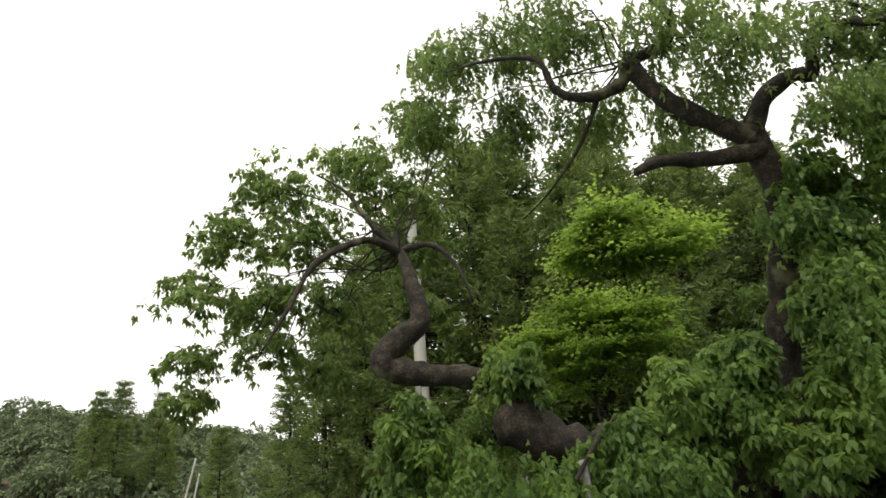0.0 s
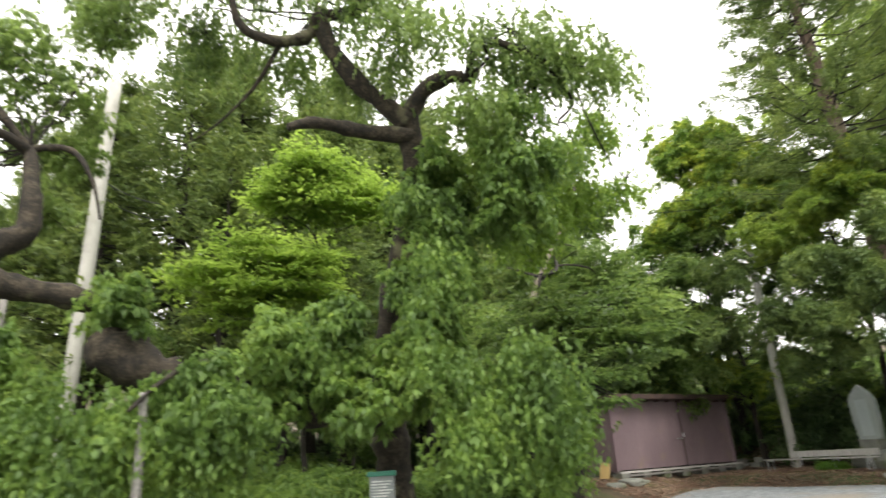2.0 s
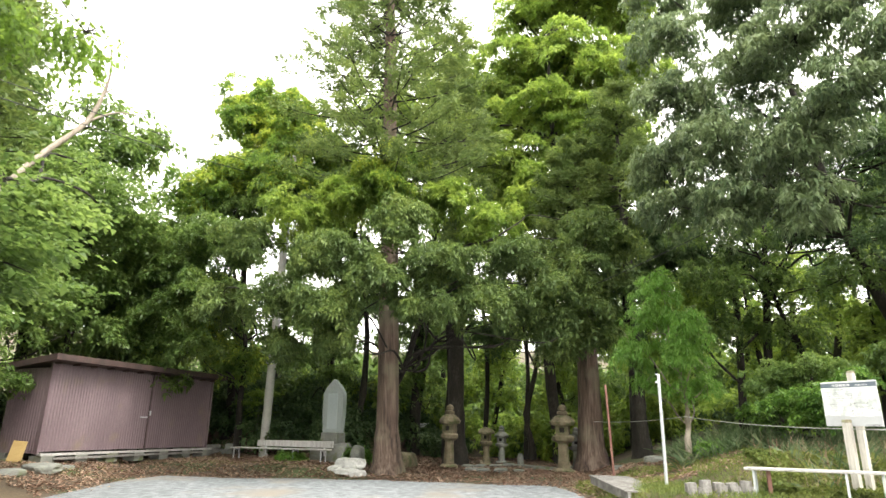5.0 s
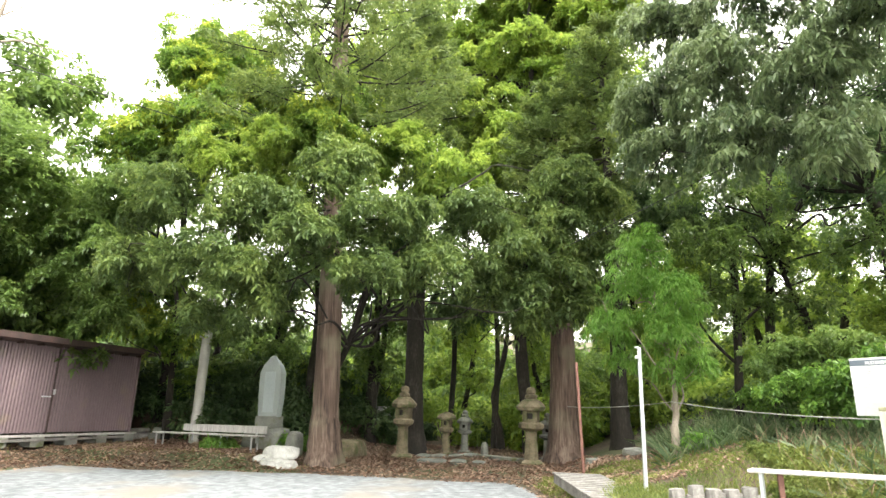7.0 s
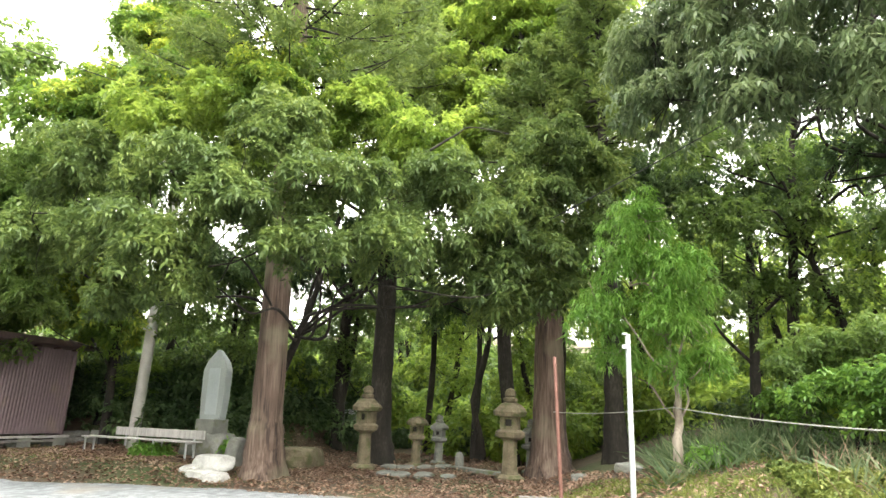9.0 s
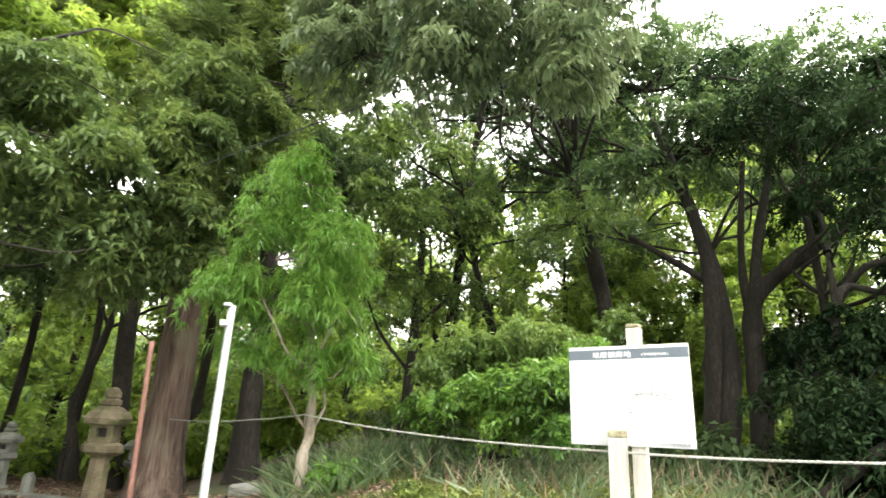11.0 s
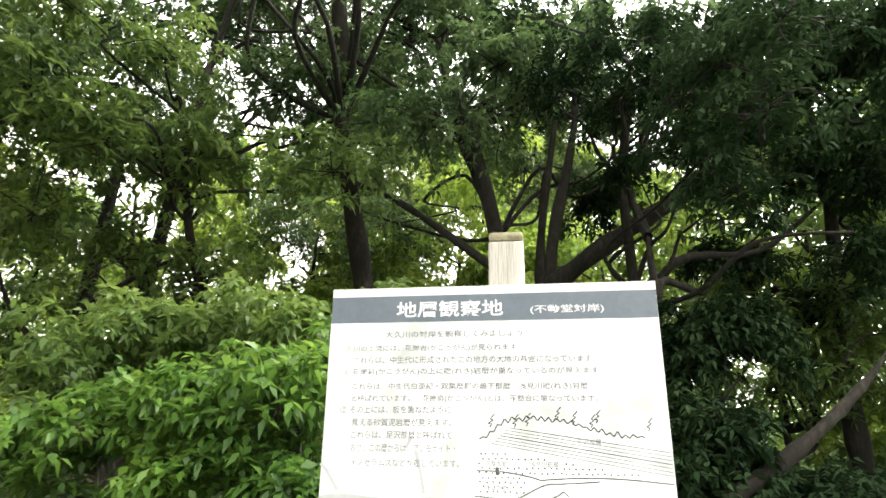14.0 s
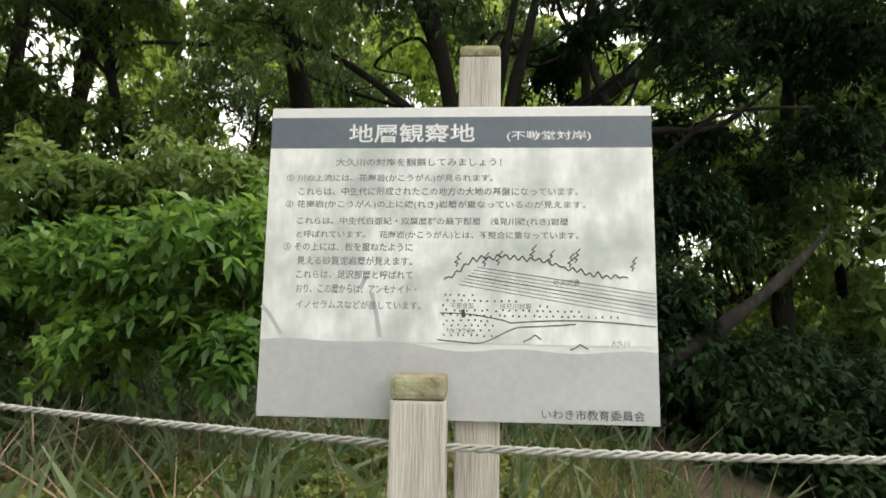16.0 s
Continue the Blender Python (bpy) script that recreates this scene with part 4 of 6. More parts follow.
leafy("shrub", "broad green shrubs on the slope behind the shed", SLOPE_SHRUBS, (17.9, 16.6), M_BARK, M_WOODS, 430, 0.06, 291, "shrub", size=0.15, wide=0.5, branch=0.03)
for bx, by, zz, rr in ((22.75, 9.5, 0.42, 0.26), (23.3, 7.55, 0.55, 0.24), (20.2, -2.3, 0.95, 0.2)):
    fern = thing("fern", "low bright green fern tuft on the leafy ground", "fern")
    crown_part(fern, [(bx, by, zz, rr), (bx + 0.2, by - 0.25, zz - 0.08, rr * 0.8)], 1500, M_SAPLING, name="frond_tuft", style="frond", size=0.13, wide=0.3, seed=205)
leafy("sapling", "slim young broadleaf sapling beside the shed", [(25.2, 12.3, 2.1, 0.34), (25.0, 12.0, 2.4, 0.3), (25.3, 11.9, 1.9, 0.25)], (25.1, 12.3), M_PALEBARK, M_MAPLE, 700, 0.03, 206, style="fan", size=0.11, wide=0.6, squash=0.4, branch=0.012)
leafy("sapling", "feathery light green conifer sapling with a slim trunk", SAPLING, (20.5, -1.9), M_PALEBARK, M_SAPLING, 900, 0.07, 201, style="frond", size=0.14, wide=0.15, branch=0.025)
bush = leafy("shrub", "bright green broadleaf shrub behind the rope", BUSH[4:11], (20.6, -4.3), M_BARK, M_BUSH, 1150, 0.04, 211, "shrub", branch=0.02, size=0.088, wide=0.5, squash=1.0)
crown_part(bush, BUSH[:4] + BUSH[11:], 900, M_WOODS, "darker green upper foliage", size=0.09, wide=0.48, seed=215)


# ---- cedars ----
def tiers(z0, z1, long0, long1, levels, boughs, tufts, needles, size, wide, seed):
    """Conifer boughs in tiers round an upright stem at the origin: bough paths, leaf vertices and faces."""
    rng = np.random.default_rng(seed)
    paths, P, A = [], [], []
    for k in range(levels):
        u = (k + rng.uniform(0, 0.8)) / levels
        z = z0 + (z1 - z0) * u
        turn0 = rng.uniform(0, 6.28)
        for q in range(boughs):
            a = turn0 + 6.28 * (q + rng.uniform(-0.3, 0.3)) / boughs
            o, sd = np.array([math.cos(a), math.sin(a), 0]), np.array([-math.sin(a), math.cos(a), 0])
            ln = (long0 + (long1 - long0) * u ** 1.2) * rng.uniform(0.6, 1.1)
            tip = rng.uniform(-0.12, 0.12)
            at = lambda t: np.array([0, 0, z]) + o * ln * t + np.array([0, 0, ln * (-0.28 * t + (0.3 + tip) * t * t)])
            paths.append([(*at(0.0), 0.035), (*at(0.5), 0.022), (*at(0.96), 0.006)])
            for t in np.concatenate([[0.97], rng.uniform(0.3, 1.0, tufts - 1)]):
                c = at(t) + sd * rng.normal() * 0.3 * ln * (1.05 - t) + np.array([0, 0, rng.normal() * 0.06])
                dr = unit(o * 0.9 + sd * rng.normal() * 0.5 + np.array([0, 0, 0.35]))
                s = rng.uniform(-0.5, 1.0, (needles, 1))
                P.append(c + dr * s * size * 1.7 + rng.standard_normal((needles, 3)) * size * 0.28)
                A.append(unit(dr * 0.8 + rng.standard_normal((needles, 3)) * 0.65 + np.array([0, 0, 0.1])))
    v, f = leaves(np.concatenate(P), np.concatenate(A), size, size * wide, rng, 0.3)
    return paths, v, f


def cedar(x, y, top, r, label, z0, long0, bark=None, seed=300, flare=1.6, levels=22, boughs=5, tufts=9, long1=0.5, tilt=0.0, lean=(0.1, 0.0)):
    z = h(x, y)
    t = thing("cedar_tree", label, "tree", Matrix.Translation((x, y, 0)) @ pose(0, 0, 0, tilt, 0, 0), "tall cedars")
    lx, ly = lean
    tube_part("trunk", [[(0, 0, z - 0.2, r * 1.75), (0, 0, z + 0.25, r * 1.35), (0, 0.02, z + 0.9, r * 1.08), (0.03, 0, z + 2.5, r * 0.93), (lx, ly, z + (top - z) * 0.5, r * 0.7), (lx, ly, top, r * 0.12)]],
              bark or M_CEDARBARK, t, sides=20, seed=seed, rough=0.02, flare=flare, flutes=5)
    paths, v, f = tiers(z0, top + 0.2, long0, long1, levels, boughs, tufts, 36, 0.2, 0.22, seed)
    tagged(tube_part("bough_mass", paths, M_BARK, t, sides=5, seed=seed + 1), kind="stuff")
    part("crown", mesh_np("crown", v, f, M_CEDAR), None, t)
    return t


cedar(21.9, 5.88, 21.5, 0.33, "tall cedar with reddish fluted trunk beside the stone tablet", 8.6, 3.9, seed=301, levels=26, boughs=6, tufts=13, long1=1.3, tilt=-1.6)
cedar(24.6, 0.42, 10.5, 0.36, "broad old cedar with dark furrowed trunk behind a stone lantern", 7.2, 1.9, M_CEDARBARK, seed=311, levels=12)
cedar(25.6, 4.9, 15, 0.3, "dark cedar behind the row of stone lanterns", 9, 2.2, M_BARK, seed=321, levels=12)
cedar(24.0, -1.0, 12, 0.2, "slim mossy cedar at the edge of the grove", 7.5, 1.8, M_BARK, seed=331, levels=10)

# dark cedars and deciduous trees that fill the wooded slopes
def woods_tree(kind, seed):
    t = thing("forest_tree", "tall dark cedar of the wooded slope" if kind == "cedar" else "leafy green woodland tree of the slope", "tree", None, "woodland trees")
    g = np.random.default_rng(seed)
    if kind == "cedar":
        tube_part("trunk", [[(0, 0, -0.5, 0.26), (0, 0, 1, 0.2), (0.05, 0, 6, 0.15), (0, 0.05, 13, 0.03)]], M_BARK, t, sides=9, seed=seed)
        paths, v, f = tiers(3.0, 13.2, 2.6, 0.4, 20, 6, 7, 12, 0.3, 0.28, seed)
        tagged(tube_part("bough_mass", paths, M_BARK, t, sides=4), kind="stuff")
        part("crown", mesh_np("crown", v, f, M_CEDAR), None, t)
    else:
        lean = g.uniform(-0.6, 0.6, 2)
        tube_part("trunk", [[(0, 0, -0.5, 0.2), (0, 0, 1, 0.15), (lean[0], lean[1], 4, 0.11), (lean[0] * 1.5, lean[1] * 1.6, 7.5, 0.04)]], M_BARK, t, sides=8, seed=seed)
        cl = [(g.normal() * 1.3 + lean[0], g.normal() * 1.3 + lean[1], z, g.uniform(0.8, 1.4)) for z in (2.6, 3.3, 4.2, 5.0, 5.6, 6.3, 7.0, 7.6, 8.2)]
        tagged(tube_part("twig_mass", sum((twig_paths([q], g, (lean[0] * q[2] / 5, lean[1] * q[2] / 5, q[2] - 0.8), 0.04, 2) for q in cl), []), M_BARK, t, sides=4), kind="stuff")
        # The sunny kind carries sunlight in a brighter leaf colour.
        crown_part(t, cl, 65, M_WOODS if kind == "leafy" else M_BRIGHT, size=0.22, wide=0.45, seed=seed, style="broad")
    return t


protos = {k: woods_tree(k, s) for k, s in (("cedar", 401), ("leafy", 402), ("sunny", 403))}


def plant(kind, x, y, s, turn, used=set()):
    m = Matrix.Translation((x, y, h(x, y))) @ pose(0, 0, 0, 0, 0, turn)
    if kind not in used:
        used.add(kind)
        ob = protos[kind]
        ob.matrix_basis = m @ Matrix.Scale(s, 4)
        return
    ob = copy_thing(protos[kind], m)
    ob.scale = (s, s, s)


g = np.random.default_rng(77)
# the dark cedar row behind the cherry
for x, y, s in ((4.5, 17.5, 1.05), (6.5, 19, 1.15), (8.6, 17.4, 1.0), (10.6, 19.3, 1.2), (12.8, 17.6, 1.05), (3.0, 20, 1.0), (14.8, 19.5, 1.15), (7.2, 23, 1.3), (11.5, 23.5, 1.3), (17.0, 17.8, 1.0), (19.0, 20, 1.15), (1.2, 22.5, 0.9), (2.4, 16.5, 0.8), (7.0, 15.2, 0.8), (9.0, 15.8, 0.9), (11.2, 16.6, 0.9), (5.4, 15.6, 0.75), (13.6, 15.8, 0.85), (8.0, 13.6, 0.55), (-0.4, 17.0, 0.5), (0.8, 17.5, 0.6), (-1.4, 18.5, 0.42), (1.9, 17.0, 0.75), (0.2, 20.0, 0.6)):
    plant("cedar", x, y, s, g.uniform(0, 360))
for x, y, s in ((9.4, 14.0, 0.75), (11.5, 15.2, 0.8), (16.0, 16.0, 0.85), (20.5, 16.8, 0.9), (26.5, 15.5, 1.1), (28.0, 11.0, 1.1), (15.5, 19.0, 1.3), (18.5, 18.5, 1.3), (21.5, 19.5, 1.4), (24.5, 18.5, 1.3), (13.0, 20.5, 1.3), (22.0, 23.5, 1.5), (17.0, 23.0, 1.5), (3.4, 12.6, 0.4), (7.6, 12.3, 0.4)):
    plant("leafy", x, y, s, g.uniform(0, 360))
plant("cedar", -4.3, 24.0, 0.36, 40)
for x, y, s in ((-26.0, 72.0, 0.92), (-24.0, 72.5, 1.02), (-19.9, 73.0, 0.95), (-18.8, 72.5, 0.68)):
    plant("cedar", x, y, s, g.uniform(0, 360))
# the grove behind the lanterns and the board
for k in range(26):
    a = radians(-52 + 74 * (k + g.uniform(0, 1)) / 26)
    d = g.uniform(17, 30)
    x, y = 14 + d * math.cos(a), 0.5 + d * math.sin(a)
    if lot_outside(x, y)[1] > 6.5:
        plant("cedar" if k % 5 == 0 else ("sunny" if k % 2 else "leafy"), x, y, g.uniform(0.6, 0.95), g.uniform(0, 360))
for x, y, s in ((17.5, -13.5, 0.9), (14.0, -13.0, 0.85), (21.5, -14.5, 0.8), (12.5, -13.5, 0.8), (16.5, -15.0, 0.9), (25.5, -13.5, 0.7), (10.5, -12.5, 0.8), (25.5, 9.5, 0.7), (26.5, 12.6, 0.8), (27.5, 7.0, 0.8), (23.0, 16.5, 0.9)):
    plant("leafy", x, y, s, g.uniform(0, 360))
# the woods all round and behind the lot
for x, y, s in ((24.5, -10.5, 0.6), (26.5, -8.0, 0.65), (28.5, -5.5, 0.7), (29.5, -2.0, 0.7), (22.5, -13.0, 0.65), (30.5, 1.5, 0.7), (27.0, -11.5, 0.75), (19.5, -14.5, 0.7), (31.0, -8.0, 0.9), (25.0, -15.5, 0.9), (15.0, -17.5, 0.9), (32.5, 5.0, 0.8)):
    plant("sunny", x, y, s, g.uniform(0, 360))
for x, y, s in ((16.2, -14.4, 0.6), (18.6, -14.8, 0.65), (15.2, -15.8, 0.7)):
    plant("leafy", x, y, s, g.uniform(0, 360))
for k in range(11):
    a = radians(g.uniform(-205, -95))
    d = g.uniform(24, 40)
    plant("leafy" if k % 3 else "cedar", 6 + d * math.cos(a), -2 + d * math.sin(a), g.uniform(0.9, 1.3), g.uniform(0, 360))
for k in range(5):
    plant("leafy" if k % 2 else "cedar", g.uniform(14, 50), g.uniform(21, 45), g.uniform(1.0, 1.4), g.uniform(0, 360))


def hill_woods():
    """Far wooded hillsides: thousands of leaf masses, too many to count."""
    r = np.random.default_rng(55)
    cl = []
    for _ in range(190):
        x, y = r.uniform(-80, -5), r.uniform(60, 122)
        if abs(x + 25) < 8 and y < 70:
            continue
        s = r.uniform(1.8, 3.2)
        cl.append((x, y, h(x, y) + s * 0.9, s))
    return crown(cl, 9, size=0.6, wide=0.6, seed=56, squash=0.95)


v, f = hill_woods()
tagged(part("far_woods", mesh_np("far_woods", v, f, M_FARWOODS), None), "green wooded hillside beyond the road, distance haze painted into its leaves", "woodland", kind="stuff")


def undergrowth(name, label, spots, mat, size, seed, per=5, wide=0.5):
    r = np.random.default_rng(seed)
    cl = []
    for x0, x1, y0, y1, n, s in spots:
        for _ in range(n):
            x, y = r.uniform(x0, x1), r.uniform(y0, y1)
            dn, de = lot_outside(x, y)
            if max(dn, de) > 1.2:
                cl.append((x, y, h(x, y) + s * 0.5, s * r.uniform(0.6, 1.1)))
    v, f = crown(cl, per, size=size, wide=wide, seed=seed, shell=0.5)
    tagged(part(name, mesh_np(name, v, f, mat), None), label, "undergrowth", kind="stuff")


# Sunlight deep in the grove, painted by the choice of leaf.
undergrowth("undergrowth", "green undergrowth deep in the grove, sunlight painted as brighter leaves", [(27, 38, -14, 14, 110, 1.2), (22, 30, -16, -9, 30, 1.0)], M_BRIGHT, 0.2, 61, 70)
undergrowth("slope_woods", "green wooded slope far behind the grove", [(34, 58, -26, 0, 75, 3.0), (36, 58, 0, 34, 75, 3.0), (18, 34, -34, -20, 34, 2.6)], M_WOODS, 0.42, 66, 13)
undergrowth("bank_shrubs", "green shrubs and saplings along the bank under the cherry", [(-3, 8.5, 8.6, 13, 46, 0.65), (0.5, 8, 12, 16, 26, 0.8), (1.5, 5, 6.9, 8.5, 14, 0.45), (9, 13, 9.4, 13, 22, 0.7), (-3.2, 0, 11, 19, 16, 0.65)], M_VINE, 0.135, 62, 210)
# Shrubs in the shade-painted leaf stand in for the dark depth beside the board.
undergrowth("deep_shade_shrubs", "evergreen shrubs beside the board, painted dark as deep shade", [(13.5, 20, -10.8, -8.0, 44, 0.8)], M_SHADE, 0.095, 64, 330, 0.45)
# Dark-leaved shrubs, added partly to paint the shadow behind the bench.
undergrowth("shade_shrubs", "low shrubs between the trunks, leaves darkened for shade", [(27.4, 31, -9, 13, 40, 0.6), (19, 24, -9, -6, 10, 0.5), (24.8, 30, 7, 17, 60, 0.9), (25.2, 28.5, 8, 17, 60, 1.1), (10, 24, -20, -11, 40, 1.2), (17, 24, 15.8, 18, 20, 0.8), (0, 22, 15.5, 30, 60, 1.1)], M_DARK, 0.17, 63, 75)

# ---- grass, bamboo grass and fallen leaves ----
def blades(n, area, length, width, seed, mat, name, label, lean=0.5, cond=None):
    r = np.random.default_rng(seed)
    x, y = r.uniform(area[0], area[1], n), r.uniform(area[2], area[3], n)
    keep = [i for i in range(n) if cond is None or cond(x[i], y[i])]
    x, y = x[keep], y[keep]
    z = np.array([h(a, b) for a, b in zip(x, y)])
    pos = np.stack([x, y, z - 0.01], 1)
    ax = unit(r.standard_normal((len(x), 3)) * np.array([lean, lean, 0.15]) + np.array([0, 0, 1.0]))
    v, f = leaves(pos, ax, length, width, r, 0.0)
    tagged(part(name, mesh_np(name, v, f, mat), None), label, "grass", kind="stuff")


blades(52000, (15.4, 21.5, -7, 0.6), 0.13, 0.012, 71, M_GRASS, "verge_grass", "short yellowing grass on the verge", 0.6, lambda x, y: lot_outside(x, y)[1] > 0.3 and noise.noise(Vector((x, y, 1))) > -0.35)
blades(3600, (19.6, 23, -8, -1.6), 0.62, 0.03, 72, M_SASA, "bamboo_grass", "striped bamboo grass along the foot of the grove", 0.75, lambda x, y: lot_outside(x, y)[1] > 3.0)
blades(420, (16.7, 19.6, -7.2, -3.0), 0.62, 0.007, 77, M_LITTER, "dry_stalks", "thin dry stalks under the rope", 0.45, lambda x, y: lot_outside(x, y)[1] > 1.4)
undergrowth("ground_cover", "low leafy weeds on the verge at the notice board", [(16.3, 19.0, -6.0, -2.8, 200, 0.1)], M_GRASS, 0.055, 78, 420, 0.6)
blades(900, (16.9, 19.6, -7.2, -3.4), 0.5, 0.026, 76, M_SASA, "bamboo_grass", "long bamboo grass blades under the rope", 0.7, lambda x, y: lot_outside(x, y)[1] > 1.5)
blades(5000, (17, 23.5, 6, 14), 0.12, 0.012, 73, M_GRASS, "bank_grass", "thin grass in front of the shed and bench", 0.7, lambda x, y: max(lot_outside(x, y)) > 0.5 and noise.noise(Vector((x, y, 4))) > 0.1)
blades(9000, (-4, 12, 4, 9), 0.2, 0.014, 74, M_GRASS, "cherry_grass", "grass below the cherry tree", 0.6, lambda x, y: lot_outside(x, y)[0] > 0.2)


def litter(n, seed):
    r = np.random.default_rng(seed)
    x, y = r.uniform(15, 29, n), r.uniform(-4, 14, n)
    keep = [i for i in range(n) if -0.5 < max(lot_outside(x[i], y[i])) < 7 and (y[i] > 0 or x[i] > 18) and (max(lot_outside(x[i], y[i])) > 0.2 or r.random() < 0.25)]
    x, y = x[keep], y[keep]
    pos = np.array([(a, b, h(a, b) + 0.035) for a, b in zip(x, y)])
    ax = unit(r.standard_normal((len(x), 3)) * np.array([1, 1, 0.18]))
    return leaves(pos, ax, 0.1, 0.05, r, 0.9)


v, f = litter(52000, 75)
tagged(part("fallen_leaves", mesh_np("fallen_leaves", v, f, M_LITTER), None), "dry brown fallen leaves along the edge of the lot", "leaves", kind="stuff")


# ---- stonework ----
def rings(levels, sides=4, turn=45.0, jitter=0.0, seed=0):
    """A stone turned up from outlines: levels of (z, half width x, half width y)."""
    r = np.random.default_rng(seed)
    bm = bmesh.new()
    loops = []
    for z, a, b in levels:
        lp = []
        for k in range(sides):
            t = radians(turn) + 2 * math.pi * k / sides
            s = 1 / math.cos(math.pi / sides)
            j = 1 + jitter * r.normal()
            lp.append(bm.verts.new((a * s * math.cos(t) * j, b * s * math.sin(t) * j, z + jitter * 0.05 * r.normal())))
        loops.append(lp)
    for p, q in zip(loops, loops[1:]):
        for k in range(sides):
            bm.faces.new((p[k], p[(k + 1) % sides], q[(k + 1) % sides], q[k]))
    bm.faces.new(list(reversed(loops[0])))
    bm.faces.new(loops[-1])
    return bm


def lantern(x, y, s, label, mat, turn, capped=False, w=1.0):
    """A stone lantern: footing, shaft, platform, light box with window, thick roof and stacked finial."""
    t = thing("stone_lantern", label, "lantern", Matrix.Translation(on(x, y, -0.03)) @ pose(0, 0, 0, 0, 1.2, turn) @ Matrix.Diagonal((s * w, s * w, s, 1)), "stone lanterns before the grove")
    part("footing", rings([(0, 0.29, 0.29), (0.1, 0.28, 0.28), (0.16, 0.22, 0.22)], 6, 0, 0.03, 1), mat, t)
    part("shaft", rings([(0.16, 0.165, 0.165), (0.3, 0.15, 0.15), (0.84, 0.132, 0.132), (0.88, 0.15, 0.15)], 8, 0, 0.015, 2), mat, t)
    part("platform", rings([(0.88, 0.17, 0.17), (0.94, 0.265, 0.265), (1.04, 0.275, 0.275), (1.09, 0.21, 0.21)], 6, 0, 0.02, 3), mat, t)
    bm = bmesh.new()
    for a in ((-0.175, -0.07), (0.07, 0.175)):
        box(bm, *a, -0.175, 0.175, 1.09, 1.38, bevel=0.012)
    box(bm, -0.07, 0.07, -0.175, 0.175, 1.09, 1.17)
    box(bm, -0.07, 0.07, -0.175, 0.175, 1.31, 1.38)
    part("light_box", bm, mat, t)
    # Dark block in the window opening stands in for the shade within.
    part("hollow", boxes((-0.07, 0.07, -0.1, 0.1, 1.17, 1.31)), M_DARKVOID, t, "dark block painted as the shade inside the light box")
    if capped:
        part("roof", rings([(1.36, 0.22, 0.22), (1.38, 0.36, 0.36), (1.46, 0.375, 0.375), (1.55, 0.29, 0.29), (1.62, 0.17, 0.17), (1.66, 0.05, 0.05)], 10, 0, 0.025, 4), mat, t)
        return t
    part("roof", rings([(1.36, 0.2, 0.2), (1.38, 0.31, 0.31), (1.47, 0.34, 0.34), (1.56, 0.27, 0.27), (1.64, 0.19, 0.19), (1.67, 0.12, 0.12)], 8, 0, 0.025, 4), mat, t)
    part("finial", rings([(1.67, 0.1, 0.1), (1.69, 0.145, 0.145), (1.76, 0.145, 0.145), (1.79, 0.09, 0.09), (1.82, 0.12, 0.12), (1.9, 0.115, 0.115), (1.95, 0.08, 0.08), (1.98, 0.02, 0.02)], 10, 0, 0.025, 5), mat, t)
    return t


lantern(24.6, 4.86, 1.0, "tall mossy stone lantern with thick rounded roof", M_STONE, -105)
lantern(24.0, 1.24, 0.98, "tall mossy stone lantern beside the broad cedar", M_STONE, -95, w=1.08)
lantern(25.55, 3.87, 0.74, "short buff stone lantern with mushroom cap", M_STONE, -100, True, 1.0)
lantern(26.3, 3.5, 0.63, "small dark grey stone lantern", M_GREYSTONE, -100, w=1.15)
lantern(25.2, 0.95, 0.63, "small dark stone lantern half hidden by a cedar", M_GREYSTONE, -90, w=1.15)
step = part("stone_step", boxes((-1.0, 1.0, -0.11, 0.11, -0.1, 0.09), bevel=0.02), M_GREYSTONE)
step.matrix_basis = Matrix.Translation(on(25.0, 2.1, 0.0)) @ pose(0, 0, 0, 0, 0, -125)
tagged(step, "low worn stone step between the lanterns", "step")


def rock(x, y, sx, sy, sz, mat, seed, label="weathered grey rock on the ground", dz=-0.04, name="rock", turn=0.0):
    bm = bmesh.new()
    bmesh.ops.create_icosphere(bm, subdivisions=3, radius=1)
    for q in bm.verts:
        c = q.co.copy()
        k = 1 + 0.3 * noise.noise(c * 1.3 + Vector((seed, 0, 0))) + 0.12 * noise.noise(c * 3.5 + Vector((0, seed, 0)))
        c = Vector([math.tanh(a * k * 1.35) for a in c]) * 1.12
        q.co = (c.x * sx, c.y * sy, max(-0.1, (c.z + 0.75) * sz))
    ob = part(name, bm, mat)
    ob.matrix_basis = Matrix.Translation(on(x, y, dz)) @ pose(0, 0, 0, 0, 0, turn)
    return tagged(ob, label, "rock")


def tablet(x, y, rz, label, wide, zs, mat, thick=0.11):
    """A pointed upright stone tablet."""
    bm = bmesh.new()
    prof = [(-0.88, 0), (-1, 0.35), (-1.0, 0.72), (-0.72, 0.84), (-0.12, 1.0), (0.1, 0.99), (0.75, 0.82), (1.0, 0.7), (0.98, 0.3), (0.85, 0)]
    a = [bm.verts.new((u * wide / 2, -thick * (0.9 if v < 0.9 else 0.5), v * zs)) for u, v in prof]
    b = [bm.verts.new((u * wide / 2, thick * (0.9 if v < 0.9 else 0.5), v * zs)) for u, v in prof]
    bm.faces.new(a), bm.faces.new(list(reversed(b)))
    n = len(prof)
    for k in range(n):
        bm.faces.new((a[k], b[k], b[(k + 1) % n], a[(k + 1) % n]))
    bmesh.ops.recalc_face_normals(bm, faces=bm.faces)
    bmesh.ops.bevel(bm, geom=list(bm.edges), offset=0.02, segments=2, affect="EDGES")
    return bm


